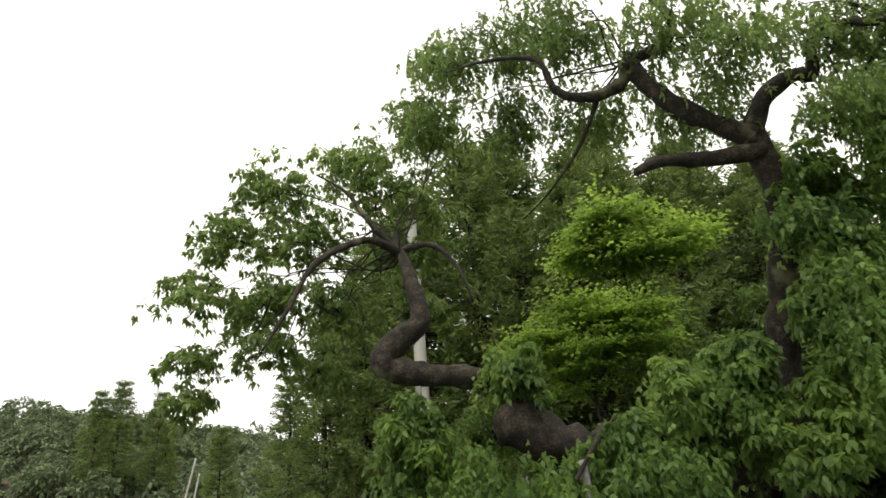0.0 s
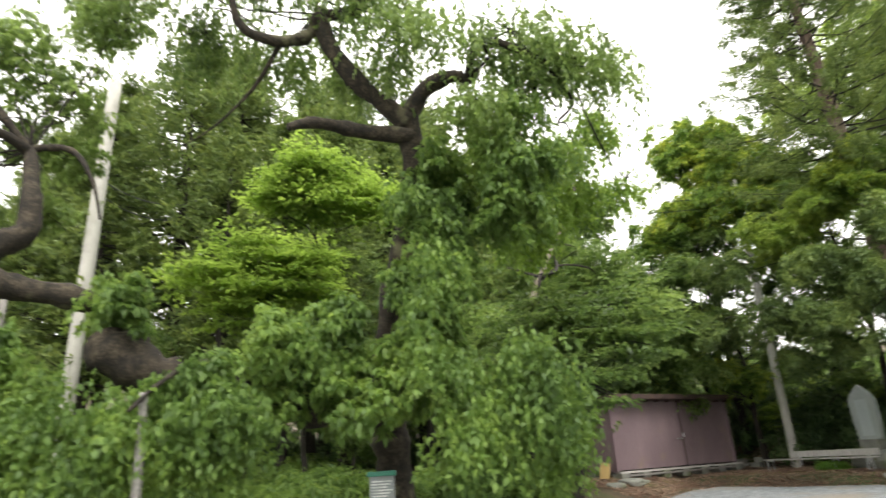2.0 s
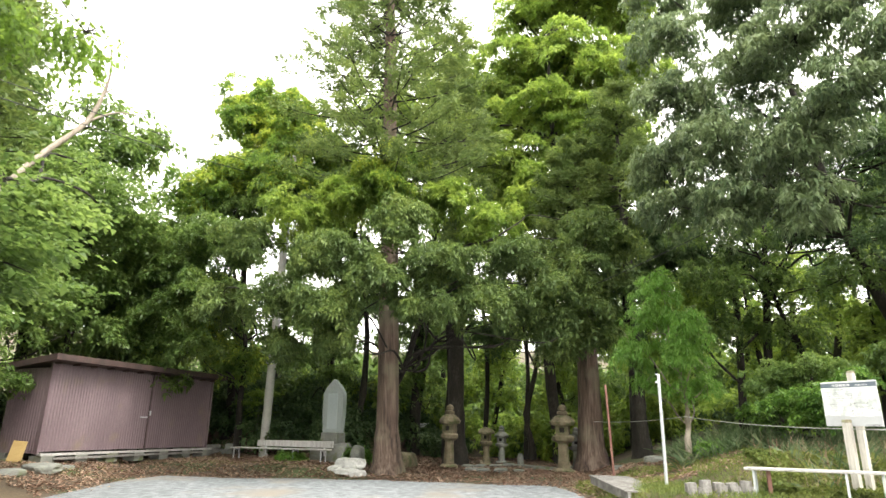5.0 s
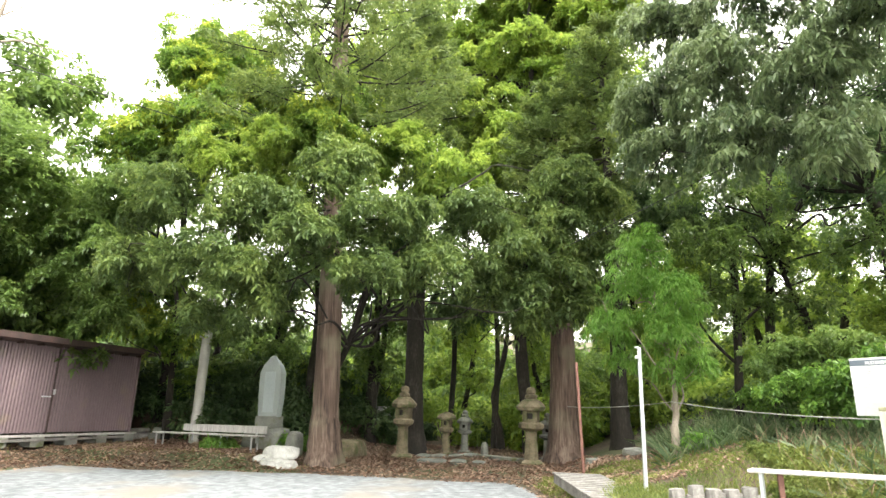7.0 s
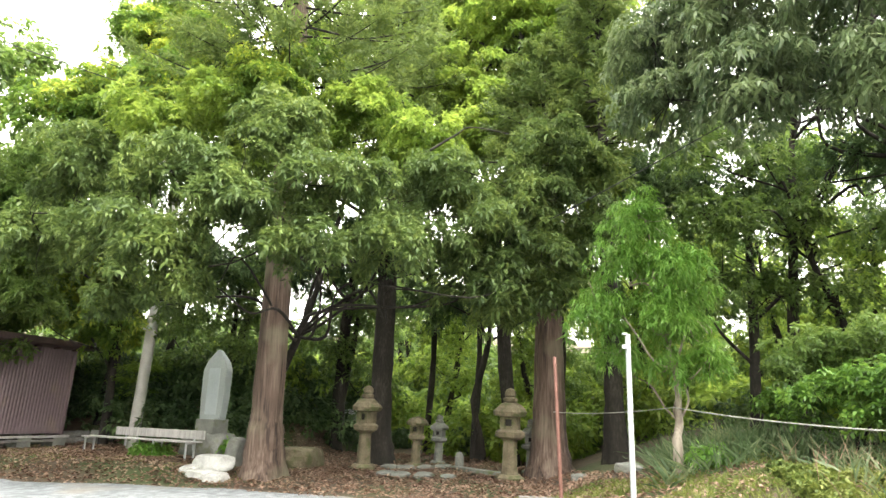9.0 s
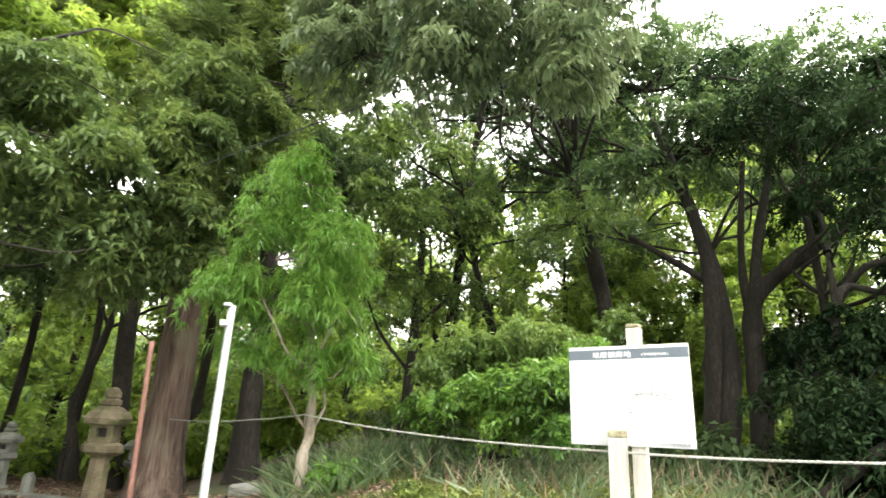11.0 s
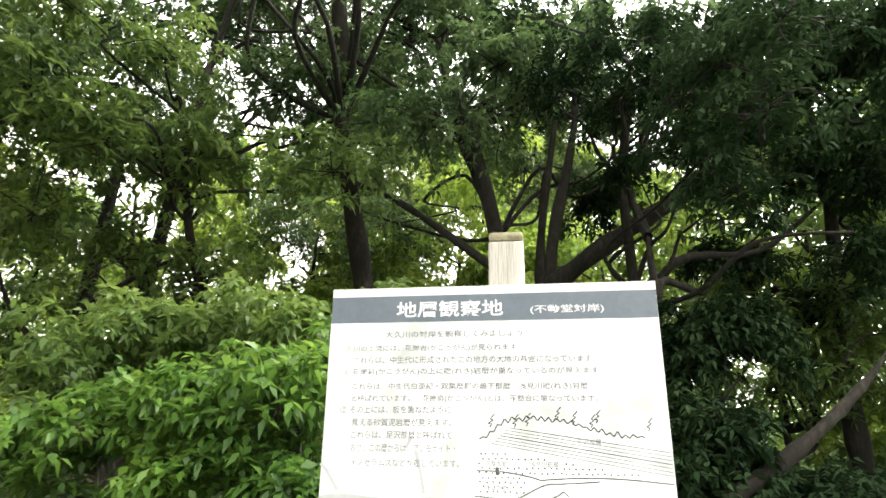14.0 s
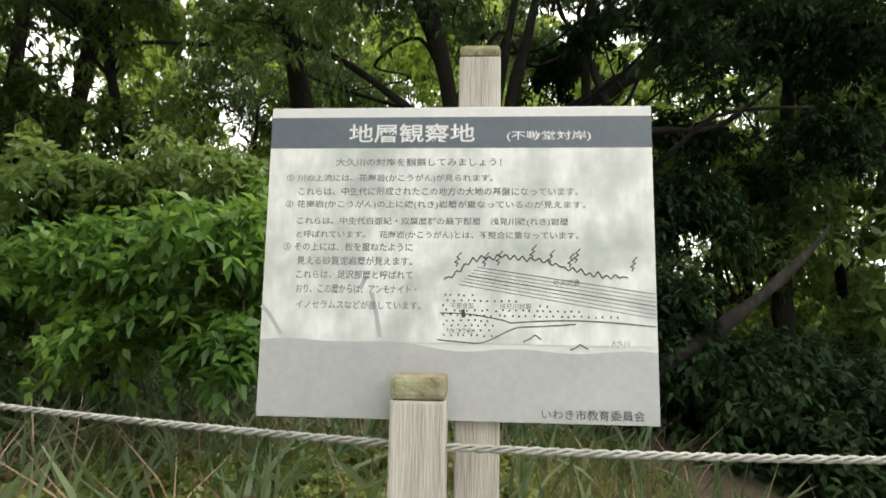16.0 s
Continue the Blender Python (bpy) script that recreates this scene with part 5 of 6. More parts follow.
stele = thing("stone_tablet", "tall pointed grey stone tablet standing on a mossy rock base", "monument", Matrix.Translation(on(23.5, 8.38)) @ pose(0, 0, 0, 0, 0, -104))
part("slab", tablet(0, 0, 0, "", 0.84, 1.68, M_SLAB), M_SLAB, stele).location = (0, 0, 2.79 - 1.68 - h(23.5, 8.38))
part("carved_face", boxes((-0.2, 0.2, -0.104, -0.09, 2.79 - 1.68 - h(23.5, 8.38) + 0.12, 2.79 - 1.68 - h(23.5, 8.38) + 1.22), bevel=0.004), M_CARVED, stele, "smooth pale carved face")
part("socket", boxes((-0.32, 0.32, -0.22, 0.22, 0.4, 1.13 - h(23.5, 8.38)), bevel=0.02), M_GREYSTONE, stele)
rb = rock(23.5, 8.38, 0.72, 0.42, 0.33, M_GREYSTONE, 3.0, name="rock_base")
rb.parent, rb.matrix_basis = stele, Matrix.Identity(4)
for key in ("label", "category"):
    del rb[key]
rock(23.0, 7.3, 0.22, 0.2, 0.38, M_GREYSTONE, 8.0, "upright mossy grey stone beside the cedar")
rock(21.75, 6.95, 0.44, 0.24, 0.17, M_WHITEROCK, 5.0, "pale angular rock at the edge of the lot", dz=0.08, turn=-100)
rock(21.6, 7.3, 0.26, 0.2, 0.1, M_WHITEROCK, 6.0, "small pale stone under a larger rock")
rock(21.35, 6.85, 0.36, 0.24, 0.11, M_WHITEROCK, 7.0, "flat pale stone under a larger rock", turn=-100)
rock(21.2, 6.45, 0.24, 0.2, 0.12, M_WHITEROCK, 12.0, "small pale stone beside the cedar")
rock(24.2, 6.3, 0.62, 0.42, 0.3, M_STONE, 9.0, "rounded mossy boulder behind the cedar")
for k, (x, y, s) in enumerate(((23.6, 3.9, 0.18), (23.5, 3.5, 0.2), (23.55, 3.0, 0.2), (23.7, 2.5, 0.16), (15.6, 11.9, 0.22), (16.6, 12.2, 0.3), (17.6, 12.6, 0.15), (22.9, -0.3, 0.16), (22.3, -1.2, 0.25))):
    rock(x, y, s * 1.3, s, s * 0.45, M_GREYSTONE, 20.0 + k)
for k, (x, y) in enumerate(((25.1, 4.35), (25.15, 3.95), (25.3, 3.5), (25.6, 3.15))):
    rock(x, y, 0.26, 0.2, 0.07, M_GREYSTONE, 60.0 + k, "flat grey paving stone before the lanterns", name="paving_stone")
mk = part("stone_marker", rings([(0, 0.13, 0.1), (0.3, 0.13, 0.1), (0.38, 0.1, 0.08), (0.42, 0.04, 0.04)], 8, 0, 0.02, 3), M_GREYSTONE)
mk.matrix_basis = Matrix.Translation(on(25.6, 2.75, -0.03))
tagged(mk, "little round-topped grey stone marker", "monument")


# ---- the shed ----
def corrugated(x0, x1, z0, z1, y, pitch=0.09, depth=0.012):
    n = int((x1 - x0) / pitch * 6)
    xs = np.linspace(x0, x1, n)
    ys = y + depth * np.cos(xs / pitch * 2 * np.pi)
    V = np.concatenate([np.stack([xs, ys, np.full(n, z0)], 1), np.stack([xs, ys, np.full(n, z1)], 1)])
    i = np.arange(n - 1)
    return mesh_np("panel", V, np.stack([i, i + 1, i + n + 1, i + n], -1), M_SHED, True)


SX, SY, SW, SD = 17.64, 13.61, 6.35, 1.35
shed = thing("shed", "low mauve-brown corrugated steel shed with flat rusty roof on blocks", "shed", Matrix.Translation((SX, SY, 0.62)) @ pose(0, 0, 0, 0, 0.6, -1.6))
# Solid dark block behind the walls paints the shade of the interior.
part("frame", boxes((0.05, SW - 0.05, 0.05, SD - 0.05, 0.05, 2.0)), M_DARKVOID, shed, "solid dark block painted as the shade inside the shed")
HF = 2.26
part("door", corrugated(0.02, SW * 0.55, 0.06, HF, -0.012), None, shed, "mauve sliding door leaf")
part("door", corrugated(SW * 0.55 - 0.03, SW - 0.02, 0.06, HF, 0.03), None, shed, "mauve sliding door leaf")
part("side_wall", corrugated(0, SD, 0.02, HF - 0.12, 0), None, shed).matrix_basis = pose(0, 0, 0, 0, 0, 90) @ Matrix.Scale(1, 4)
part("side_wall", corrugated(0, SD, 0.02, HF - 0.12, 0), None, shed).matrix_basis = pose(SW, 0, 0, 0, 0, 90)
part("back_wall", corrugated(0, SW, 0.02, HF - 0.3, SD), None, shed)
part("corner_trim", boxes((-0.03, 0.03, -0.04, 0.03, 0.0, HF)), M_SHED, shed)
part("corner_trim", boxes((SW - 0.03, SW + 0.03, -0.03, 0.03, 0.0, HF)), M_SHED, shed)
part("door_edge", boxes((SW * 0.55 - 0.02, SW * 0.55 + 0.02, -0.05, -0.028, 0.06, HF)), M_ROOF, shed, "dark edge of the door leaf")
hd = part("handle", boxes((SW * 0.5, SW * 0.55 - 0.05, -0.065, -0.03, 0.95, 0.985), bevel=0.006), M_STEEL, shed, "steel door bar")
part("lock", boxes((SW * 0.55 - 0.01, SW * 0.55 + 0.05, -0.085, -0.052, 1.02, 1.16), bevel=0.01), M_STEEL, shed)
bm = boxes((-0.25, SW + 0.3, -0.38, SD + 0.3, -0.12, 0.04))
bmesh.ops.rotate(bm, verts=bm.verts, matrix=Euler((radians(-7), 0, 0)).to_matrix())
rf = part("roof", bm, M_ROOF, shed)
rf.location = (0, 0, HF + 0.13)
for k in range(12):
    part("rafter_end", boxes((k * 0.56, k * 0.56 + 0.045, -0.26, -0.03, HF - 0.03, HF + 0.025)), M_ROOF, shed)
part("sill_beam", boxes((-0.05, SW + 0.1, -0.2, -0.06, -0.04, 0.02), bevel=0.006), M_WHITEWOOD, shed, "pale timber sill")
part("sill_beam", boxes((0.3, SW - 0.4, -0.24, -0.1, -0.14, -0.08), bevel=0.006), M_GREYWOOD, shed, "pale timber sill")
for k in range(7):
    part("block", boxes((k * 1.0 - 0.02, k * 1.0 + 0.36, -0.2, 0.2, -0.28, -0.04), bevel=0.01), M_GREYSTONE, shed)
    part("block", boxes((k * 1.0 - 0.02, k * 1.0 + 0.36, SD - 0.3, SD, -0.5, 0.02)), M_GREYSTONE, shed)
for k, (dy, dz) in enumerate(((0.0, 0.08), (0.2, 0.08), (0.1, 0.24))):
    cl = tube_part("cut_log", [[(-0.45, 0, 0, 0.1), (0.0, 0.01, 0, 0.1), (0.45, 0, 0, 0.095)]], M_GREYWOOD, None, sides=10, rough=0.03, seed=80 + k)
    cl.matrix_basis = Matrix.Translation(on(24.75, 13.65 + dy, dz)) @ pose(0, 0, 0, 0, 0, 4 * k - 6)
    tagged(cl, "grey sawn log stacked beside the shed", "log", "logs beside the shed")
bd = part("leaning_board", boxes((-0.16, 0.16, -0.01, 0.01, 0, 0.55), bevel=0.004), M_PLY)
bd.matrix_basis = Matrix.Translation(on(17.15, 13.75, -0.02)) @ pose(0, 0, 0, -14, 6, -60)
tagged(bd, "ochre plywood board leaning against the shed corner", "board")
for k, (x, y, z) in enumerate(((24.75, 13.1, 0.0), (25.0, 12.8, 0.0), (24.8, 12.95, 0.19))):
    cb = part("concrete_block", boxes((-0.2, 0.2, -0.1, 0.1, 0, 0.19), bevel=0.012), M_GREYSTONE)
    cb.matrix_basis = Matrix.Translation(on(x, y, z - 0.01)) @ pose(0, 0, 0, 0, 0, -100 + 14 * k)
    tagged(cb, "grey concrete block stacked beside the shed", "block", "blocks beside the shed")

# ---- benches, poles, rope ----
def bench(m, length, label, back):
    t = thing("bench", label, "bench", m)
    part("seat_plank", boxes((0, length, -0.16, -0.02, 0.38, 0.415), bevel=0.006), M_WHITEWOOD, t)
    part("seat_plank", boxes((0.02, length - 0.03, 0.01, 0.15, 0.38, 0.415), bevel=0.006), M_WHITEWOOD, t)
    for x in (0.12, length * 0.66, length - 0.25):
        for y in (-0.14, 0.1):
            part("leg", boxes((x, x + 0.035, y, y + 0.035, -0.05, 0.38)), M_STEEL, t)
        part("crossbar", boxes((x + 0.002, x + 0.033, -0.14, 0.135, 0.345, 0.38)), M_STEEL, t)
    if back:
        part("backrest", boxes((length * 0.22, length, 0.15, 0.19, 0.45, 0.64), bevel=0.008), M_WHITEWOOD, t)
        for x in (length * 0.3, length * 0.9):
            part("back_stay", boxes((x, x + 0.04, 0.192, 0.225, 0.2, 0.62)), M_STEEL, t)
    return t


bench(Matrix.Translation((23.25, 11.8, 0.24)) @ pose(0, 0, 0, 0, 0, math.degrees(math.atan2(8.02 - 11.8, 22.62 - 23.25))), 3.82, "long weathered white plank bench with steel legs before the stone tablet", True)
bench(Matrix.Translation((16.75, -2.4, h(16.6, -3.2) + 0.0)) @ pose(0, 0, 0, 0, 0, -106), 2.1, "low white plank bench on the verge near the notice board", False)


def pole(name, label, x, y, z1, r, mat, lean=(0, 0), cap=None, seed=1):
    t = thing(name, label, "pole", Matrix.Translation(on(x, y)))
    H = z1 - h(x, y)
    tube_part("shaft", [[(0, 0, -0.1, r), (lean[0] * 0.5, lean[1] * 0.5, H / 2, r * 0.97), (lean[0], lean[1], H, r * 0.92)]], mat, t, sides=14, rough=0.004, seed=seed)
    return t, H


up, H = pole("utility_pole", "slim grey concrete utility pole behind the bench", 24.3, 11.35, 11.5, 0.15, M_CONCRETE, (0.2, -0.1))
part("band", rings([(H * 0.28, 0.155, 0.155), (H * 0.28 + 0.06, 0.155, 0.155)], 14, 0), M_STEEL, up)
up2, H2 = pole("utility_pole", "pale blue-grey utility pole behind the cherry tree", 2.05, 15.1, 11.5, 0.17, M_CONCRETE, (0.15, 0))
wp, HW = pole("sign_pole", "bare white galvanised pole leaning slightly on the verge", 17.5, -1.2, 2.33, 0.03, M_STEEL, (0.02, -0.03))
part("clamp", boxes((-0.05, 0.05, -0.02, 0.035, HW - 0.16, HW - 0.12), bevel=0.005), M_STEEL, wp)
part("cap", rings([(HW - 0.005, 0.034, 0.034), (HW + 0.015, 0.03, 0.03)], 12, 0), M_STEEL, wp)
pole("red_pole", "thin red-brown painted pole beside the broad cedar", 19.8, -0.25, 2.29, 0.028, M_RUST, (0.03, 0.06))
pole("road_pole", "distant grey roadside pole", -9.5, 40.0, h(-9.5, 40) + 5.0, 0.06, M_CONCRETE, (0.9, 0))
pole("road_pole", "distant grey roadside pole", -8.2, 37.0, h(-8.2, 37) + 4.0, 0.05, M_CONCRETE, (0.5, 0))
gr = thing("guard_rail", "white steel guard rail at the bend of the road", "guard rail")
for k in range(9):
    x, y = -17 + 1.5 * k, 42.5 + 0.25 * k
    part("post", boxes((x - 0.05, x + 0.05, y - 0.05, y + 0.05, h(x, y) - 0.2, h(x, y) + 0.85)), M_EDGE, gr)
part("rail", mesh_np("rail", np.array([(x, y + o, h(-11, 43.5) + z) for x, y in ((-17.2, 42.4), (-4.8, 44.6)) for o, z in ((-0.08, 0.55), (-0.14, 0.65), (-0.08, 0.75), (-0.14, 0.85))]), np.array([(0, 1, 5, 4), (1, 2, 6, 5), (2, 3, 7, 6)]), M_EDGE), None, gr)


def cable(label, pts, r, mat, name="cable", sides=6, sag=0.0):
    a, b = Vector(pts[0]), Vector(pts[-1])
    path = []
    for (p, q) in zip(pts, pts[1:]):
        for k in range(6):
            u = k / 6
            w = Vector(p).lerp(Vector(q), u)
            path.append((w.x, w.y, w.z - sag * 4 * u * (1 - u), r))
    path.append((*b, r))
    ob = tube_part(name, [path], mat, None, sides=sides, rough=0.0)
    return tagged(ob, label, "cable")


cable("thin black power cable over the grove", [(24.5, 11.25, 10.8), (5, 16, 9.0), (2.2, 15.1, 8.6)], 0.012, M_WIRE, sag=0.4)
cable("thin black power cable over the grove", [(24.5, 11.25, 10.4), (5, 16.3, 8.7), (2.2, 15.1, 8.2)], 0.012, M_WIRE, sag=0.45)
cable("thin grey stay cable from the grove to the verge", [(23.5, 3.5, 4.2), (19.5, -3.0, 5.8), (16.0, -9.0, 8.0)], 0.008, M_WIRE, sag=0.1)


def twisted_rope(pts, r, seg=40):
    """Three strands twisted round each other."""
    P = [Vector(p) for p in pts]
    V, F, base = [], [], 0
    for s in range(3):
        ring_n, rows, dist = 5, [], 0.0
        prev = None
        for i, (a, b) in enumerate(zip(P, P[1:])):
            n = max(8, int((b - a).length / 0.02))
            for k in range(n + (i == len(P) - 2)):
                u = k / n
                c = a.lerp(b, u) - Vector((0, 0, 0.22 * u * (1 - u) * min(1, (b - a).length)))
                if prev:
                    dist += (c - prev).length
                prev = c
                ph = dist / 0.1 * 2 * math.pi + s * 2.094
                d = (b - a).normalized()
                sd = d.cross(Vector((0, 0, 1))).normalized()
                w = sd.cross(d)
                c2 = c + (sd * math.cos(ph) + w * math.sin(ph)) * r * 0.6
                for q in range(ring_n):
                    t = 2 * math.pi * q / ring_n
                    V.append(c2 + (sd * math.cos(t) + w * math.sin(t)) * r * 0.43)
                rows.append(len(V) // ring_n - 1)
        for a, b in zip(rows, rows[1:]):
            for q in range(ring_n):
                F.append((a * ring_n + q, a * ring_n + (q + 1) % ring_n, b * ring_n + (q + 1) % ring_n, b * ring_n + q))
    return mesh_np("rope", np.array([tuple(v) for v in V]), np.array(F), M_ROPE, True)


tagged(part("rope", twisted_rope([(24.2, 0.3, 1.5), (20.45, -1.88, 1.6), (16.83, -4.02, 1.37), (14.6, -6.3, 1.5)], 0.0095), None), "white twisted rope strung along the verge at the notice board", "rope")
ep = thing("rope_post", "weathered wooden post at the end of the rope", "post", Matrix.Translation(on(14.55, -6.35)))
part("post", boxes((-0.05, 0.05, -0.05, 0.05, -0.2, 1.6 - h(14.55, -6.35)), bevel=0.008), M_POST, ep)

# slatted duckboard and sawn logs by the pole
gt = thing("duckboard", "grey slatted wooden duckboard lying at the edge of the verge", "board", Matrix.Translation((18.1, -0.5, h(18.1, -0.5) + 0.04)) @ pose(0, 0, 0, 2, -2, 18))
for k in range(13):
    part("slat", boxes((-1.2 + k * 0.185, -1.2 + k * 0.185 + 0.12, -0.42, 0.42, 0.05, 0.075), bevel=0.004), M_GREYWOOD, gt)
for y in (-0.38, 0.0, 0.32):
    part("bearer", boxes((-1.22, 1.18, y, y + 0.06, -0.1, 0.048), bevel=0.004), M_GREYWOOD, gt)
st = np.random.default_rng(5)
for k in range(9):
    x, y = 16.45 + 0.03 * k + st.uniform(-0.05, 0.05), -1.55 - 0.115 * k + st.uniform(-0.04, 0.04)
    lg = part("sawn_log", rings([(0, 0.1, 0.1), (0.05, 0.095, 0.095), (0.22 + st.uniform(-0.07, 0.05), 0.07, 0.085)], 9, st.uniform(0, 90), 0.07, 40 + k), M_GREYWOOD)
    lg.matrix_basis = Matrix.Translation(on(x, y, -0.04)) @ pose(0, 0, 0, st.uniform(-5, 5), st.uniform(-5, 5), 0)
    tagged(lg, "bleached split log standing on the verge", "log", "split logs on the verge")
rp = part("rusty_bracket", boxes((-0.03, 0.03, -0.03, 0.03, 0, 0.42), bevel=0.004), M_RUST)
rp.matrix_basis = Matrix.Translation(on(16.62, -2.72, -0.03))
tagged(rp, "short rusty steel bracket beside the low bench", "bracket")
tp = part("tarpaulin", boxes((-0.55, 0.55, -0.3, 0.3, 0, 0.5), bevel=0.12), M_EDGE)
tp.matrix_basis = Matrix.Translation(on(29.5, 7.6, -0.03)) @ pose(0, 0, 0, 0, 0, -100)
tagged(tp, "white tarpaulin over a low stack deep in the grove", "tarpaulin")

for x, y, r in ((26.8, 5.6, 0.12), (27.4, 2.8, 0.1), (26.4, -0.8, 0.1), (28.3, 0.6, 0.13), (26.0, 8.6, 0.12), (28.8, 4.6, 0.1)):
    tree("bare_trunk", "slim dark bare trunk standing in the shade of the grove", [[(x, y, h(x, y) - 0.2, r * 1.3), (x, y, h(x, y) + 0.6, r), (x + r, y - r, h(x, y) + 3.5, r * 0.85), (x - r, y + 2 * r, h(x, y) + 8, r * 0.4)]], [], M_BARK, seed=int(600 + x * 7))
# pale bent dead trunk on the slope and other bare stems
tree("leaning_tree", "pale bare leaning trunk on the wooded slope", [[(14.6, 14.4, 4.6, 0.1), (15.4, 14.4, 6.2, 0.095), (16.6, 14.3, 8.3, 0.085), (17.8, 14.2, 10.0, 0.07), (18.2, 14.1, 11.6, 0.045), (18.0, 14.0, 12.6, 0.02)]],
     [[(17.8, 14.2, 10.0, 0.045), (18.6, 14.0, 10.7, 0.03), (19.4, 13.8, 10.9, 0.012)], [(15.8, 14.4, 7.0, 0.035), (15.2, 14.0, 8.0, 0.022), (14.9, 13.9, 8.3, 0.012)], [(18.2, 14.1, 11.2, 0.03), (18.8, 13.9, 12.0, 0.015)]], M_PALEBARK, seed=501)
tree("leaning_tree", "slender dark trunk of a leaning tree behind the board", [[(25.6, -3.9, 0.6, 0.14), (25.4, -4.0, 2.5, 0.11), (25.3, -4.1, 4.5, 0.09), (25.5, -4.2, 7.0, 0.05)]],
     [[(25.4, -4.0, 2.6, 0.05), (24.8, -3.2, 3.4, 0.03), (24.5, -2.8, 4.4, 0.02)], [(25.35, -4.1, 3.6, 0.05), (25.3, -5.0, 4.4, 0.03), (25.2, -5.9, 4.8, 0.02)]], M_BARK, seed=511)
tree("fallen_trunk", "dark fallen trunk leaning on the slope beside the board", [[(18.9, -7.2, 0.5, 0.085), (18.35, -7.55, 1.2, 0.07), (17.75, -8.0, 1.75, 0.055), (17.35, -8.3, 2.2, 0.03), (17.2, -8.45, 2.45, 0.008)]], [], M_BARK, "trunk", seed=521)

tree("forked_oak", "dark forked oak with long low limbs behind the board", [
    [(21.5, -8.1, 0.5, 0.204), (21.35, -8.2, 2.0, 0.163), (21.25, -8.25, 3.4, 0.136), (21.3, -8.2, 4.8, 0.109), (21.7, -7.8, 7.0, 0.068)],
    [(20.95, -8.6, 0.5, 0.184), (20.9, -8.68, 2.0, 0.15), (20.85, -8.7, 3.5, 0.136), (20.4, -8.9, 4.0, 0.116), (19.6, -9.2, 4.45, 0.102), (19.0, -9.5, 4.85, 0.0884), (18.2, -9.6, 5.7, 0.068), (17.4, -9.4, 7.0, 0.0408)]],
    [[(20.85, -8.7, 3.5, 0.102), (20.8, -8.9, 4.6, 0.0884), (20.6, -9.2, 6.2, 0.0544), (20.9, -9.6, 7.5, 0.0272)],
     [(21.28, -8.22, 4.0, 0.068), (22.2, -7.3, 5.0, 0.0476), (23.1, -6.6, 5.6, 0.0272)],
     [(20.9, -8.65, 3.3, 0.068), (20.5, -8.3, 4.3, 0.0544), (20.0, -8.1, 5.6, 0.034)],
     [(20.2, -8.75, 1.0, 0.0952), (20.1, -8.7, 2.3, 0.0816), (19.7, -9.0, 3.2, 0.068), (19.3, -9.3, 3.85, 0.0544), (18.6, -9.8, 3.9, 0.034), (18.0, -10.0, 4.3, 0.0204)],
     [(19.6, -9.05, 3.3, 0.034), (18.8, -8.8, 3.3, 0.0272), (18.2, -8.9, 3.7, 0.0204), (17.4, -9.0, 3.6, 0.0136)]], M_BARK, seed=531)

# ---- the notice board ----
SB = thing("notice_board", "white geology notice board with slate title band on weathered wooden posts", "sign", Matrix.Translation((16.84, -4.125, 1.41)) @ pose(0, 0, 0, 0, 0, -136.4))
BW, BH = 0.886, 0.715
gz = h(16.84, -4.125) - 1.41
part("panel", boxes((-BW / 2, BW / 2, -0.008, 0.008, 0, BH), bevel=0.002), M_EDGE, SB, "white coated panel")


def sheet(name, x0, x1, z0, z1, y, mat, label=""):
    return part(name, boxes((x0, x1, y - 0.0008, y, z0, z1)), mat, SB, label)


sheet("title_band", -BW / 2 + 0.001, BW / 2 - 0.001, BH * 0.862, BH * 0.966, -0.0085, M_BAND, "slate blue title band")
sheet("text_field", -BW / 2 + 0.001, BW / 2 - 0.001, BH * 0.235, BH * 0.861, -0.0085, M_PANEL, "chalky weathered white field")
# faded lower field with a wavy upper edge
bm = bmesh.new()
top = [bm.verts.new((-BW / 2 + 0.001 + (BW - 0.002) * k / 24, -0.0098, BH * (0.237 - 0.022 * smooth((k / 24 - 0.25) / 0.3) + 0.006 * math.sin(k * 0.9)))) for k in range(25)]
bot = [bm.verts.new((-BW / 2 + 0.001 + (BW - 0.002) * k / 24, -0.0098, 0.002)) for k in range(25)]
for k in range(24):
    bm.faces.new((bot[k], bot[k + 1], top[k + 1], top[k]))
part("lower_field", bm, M_PANELGREY, SB, "faded grey lower field")


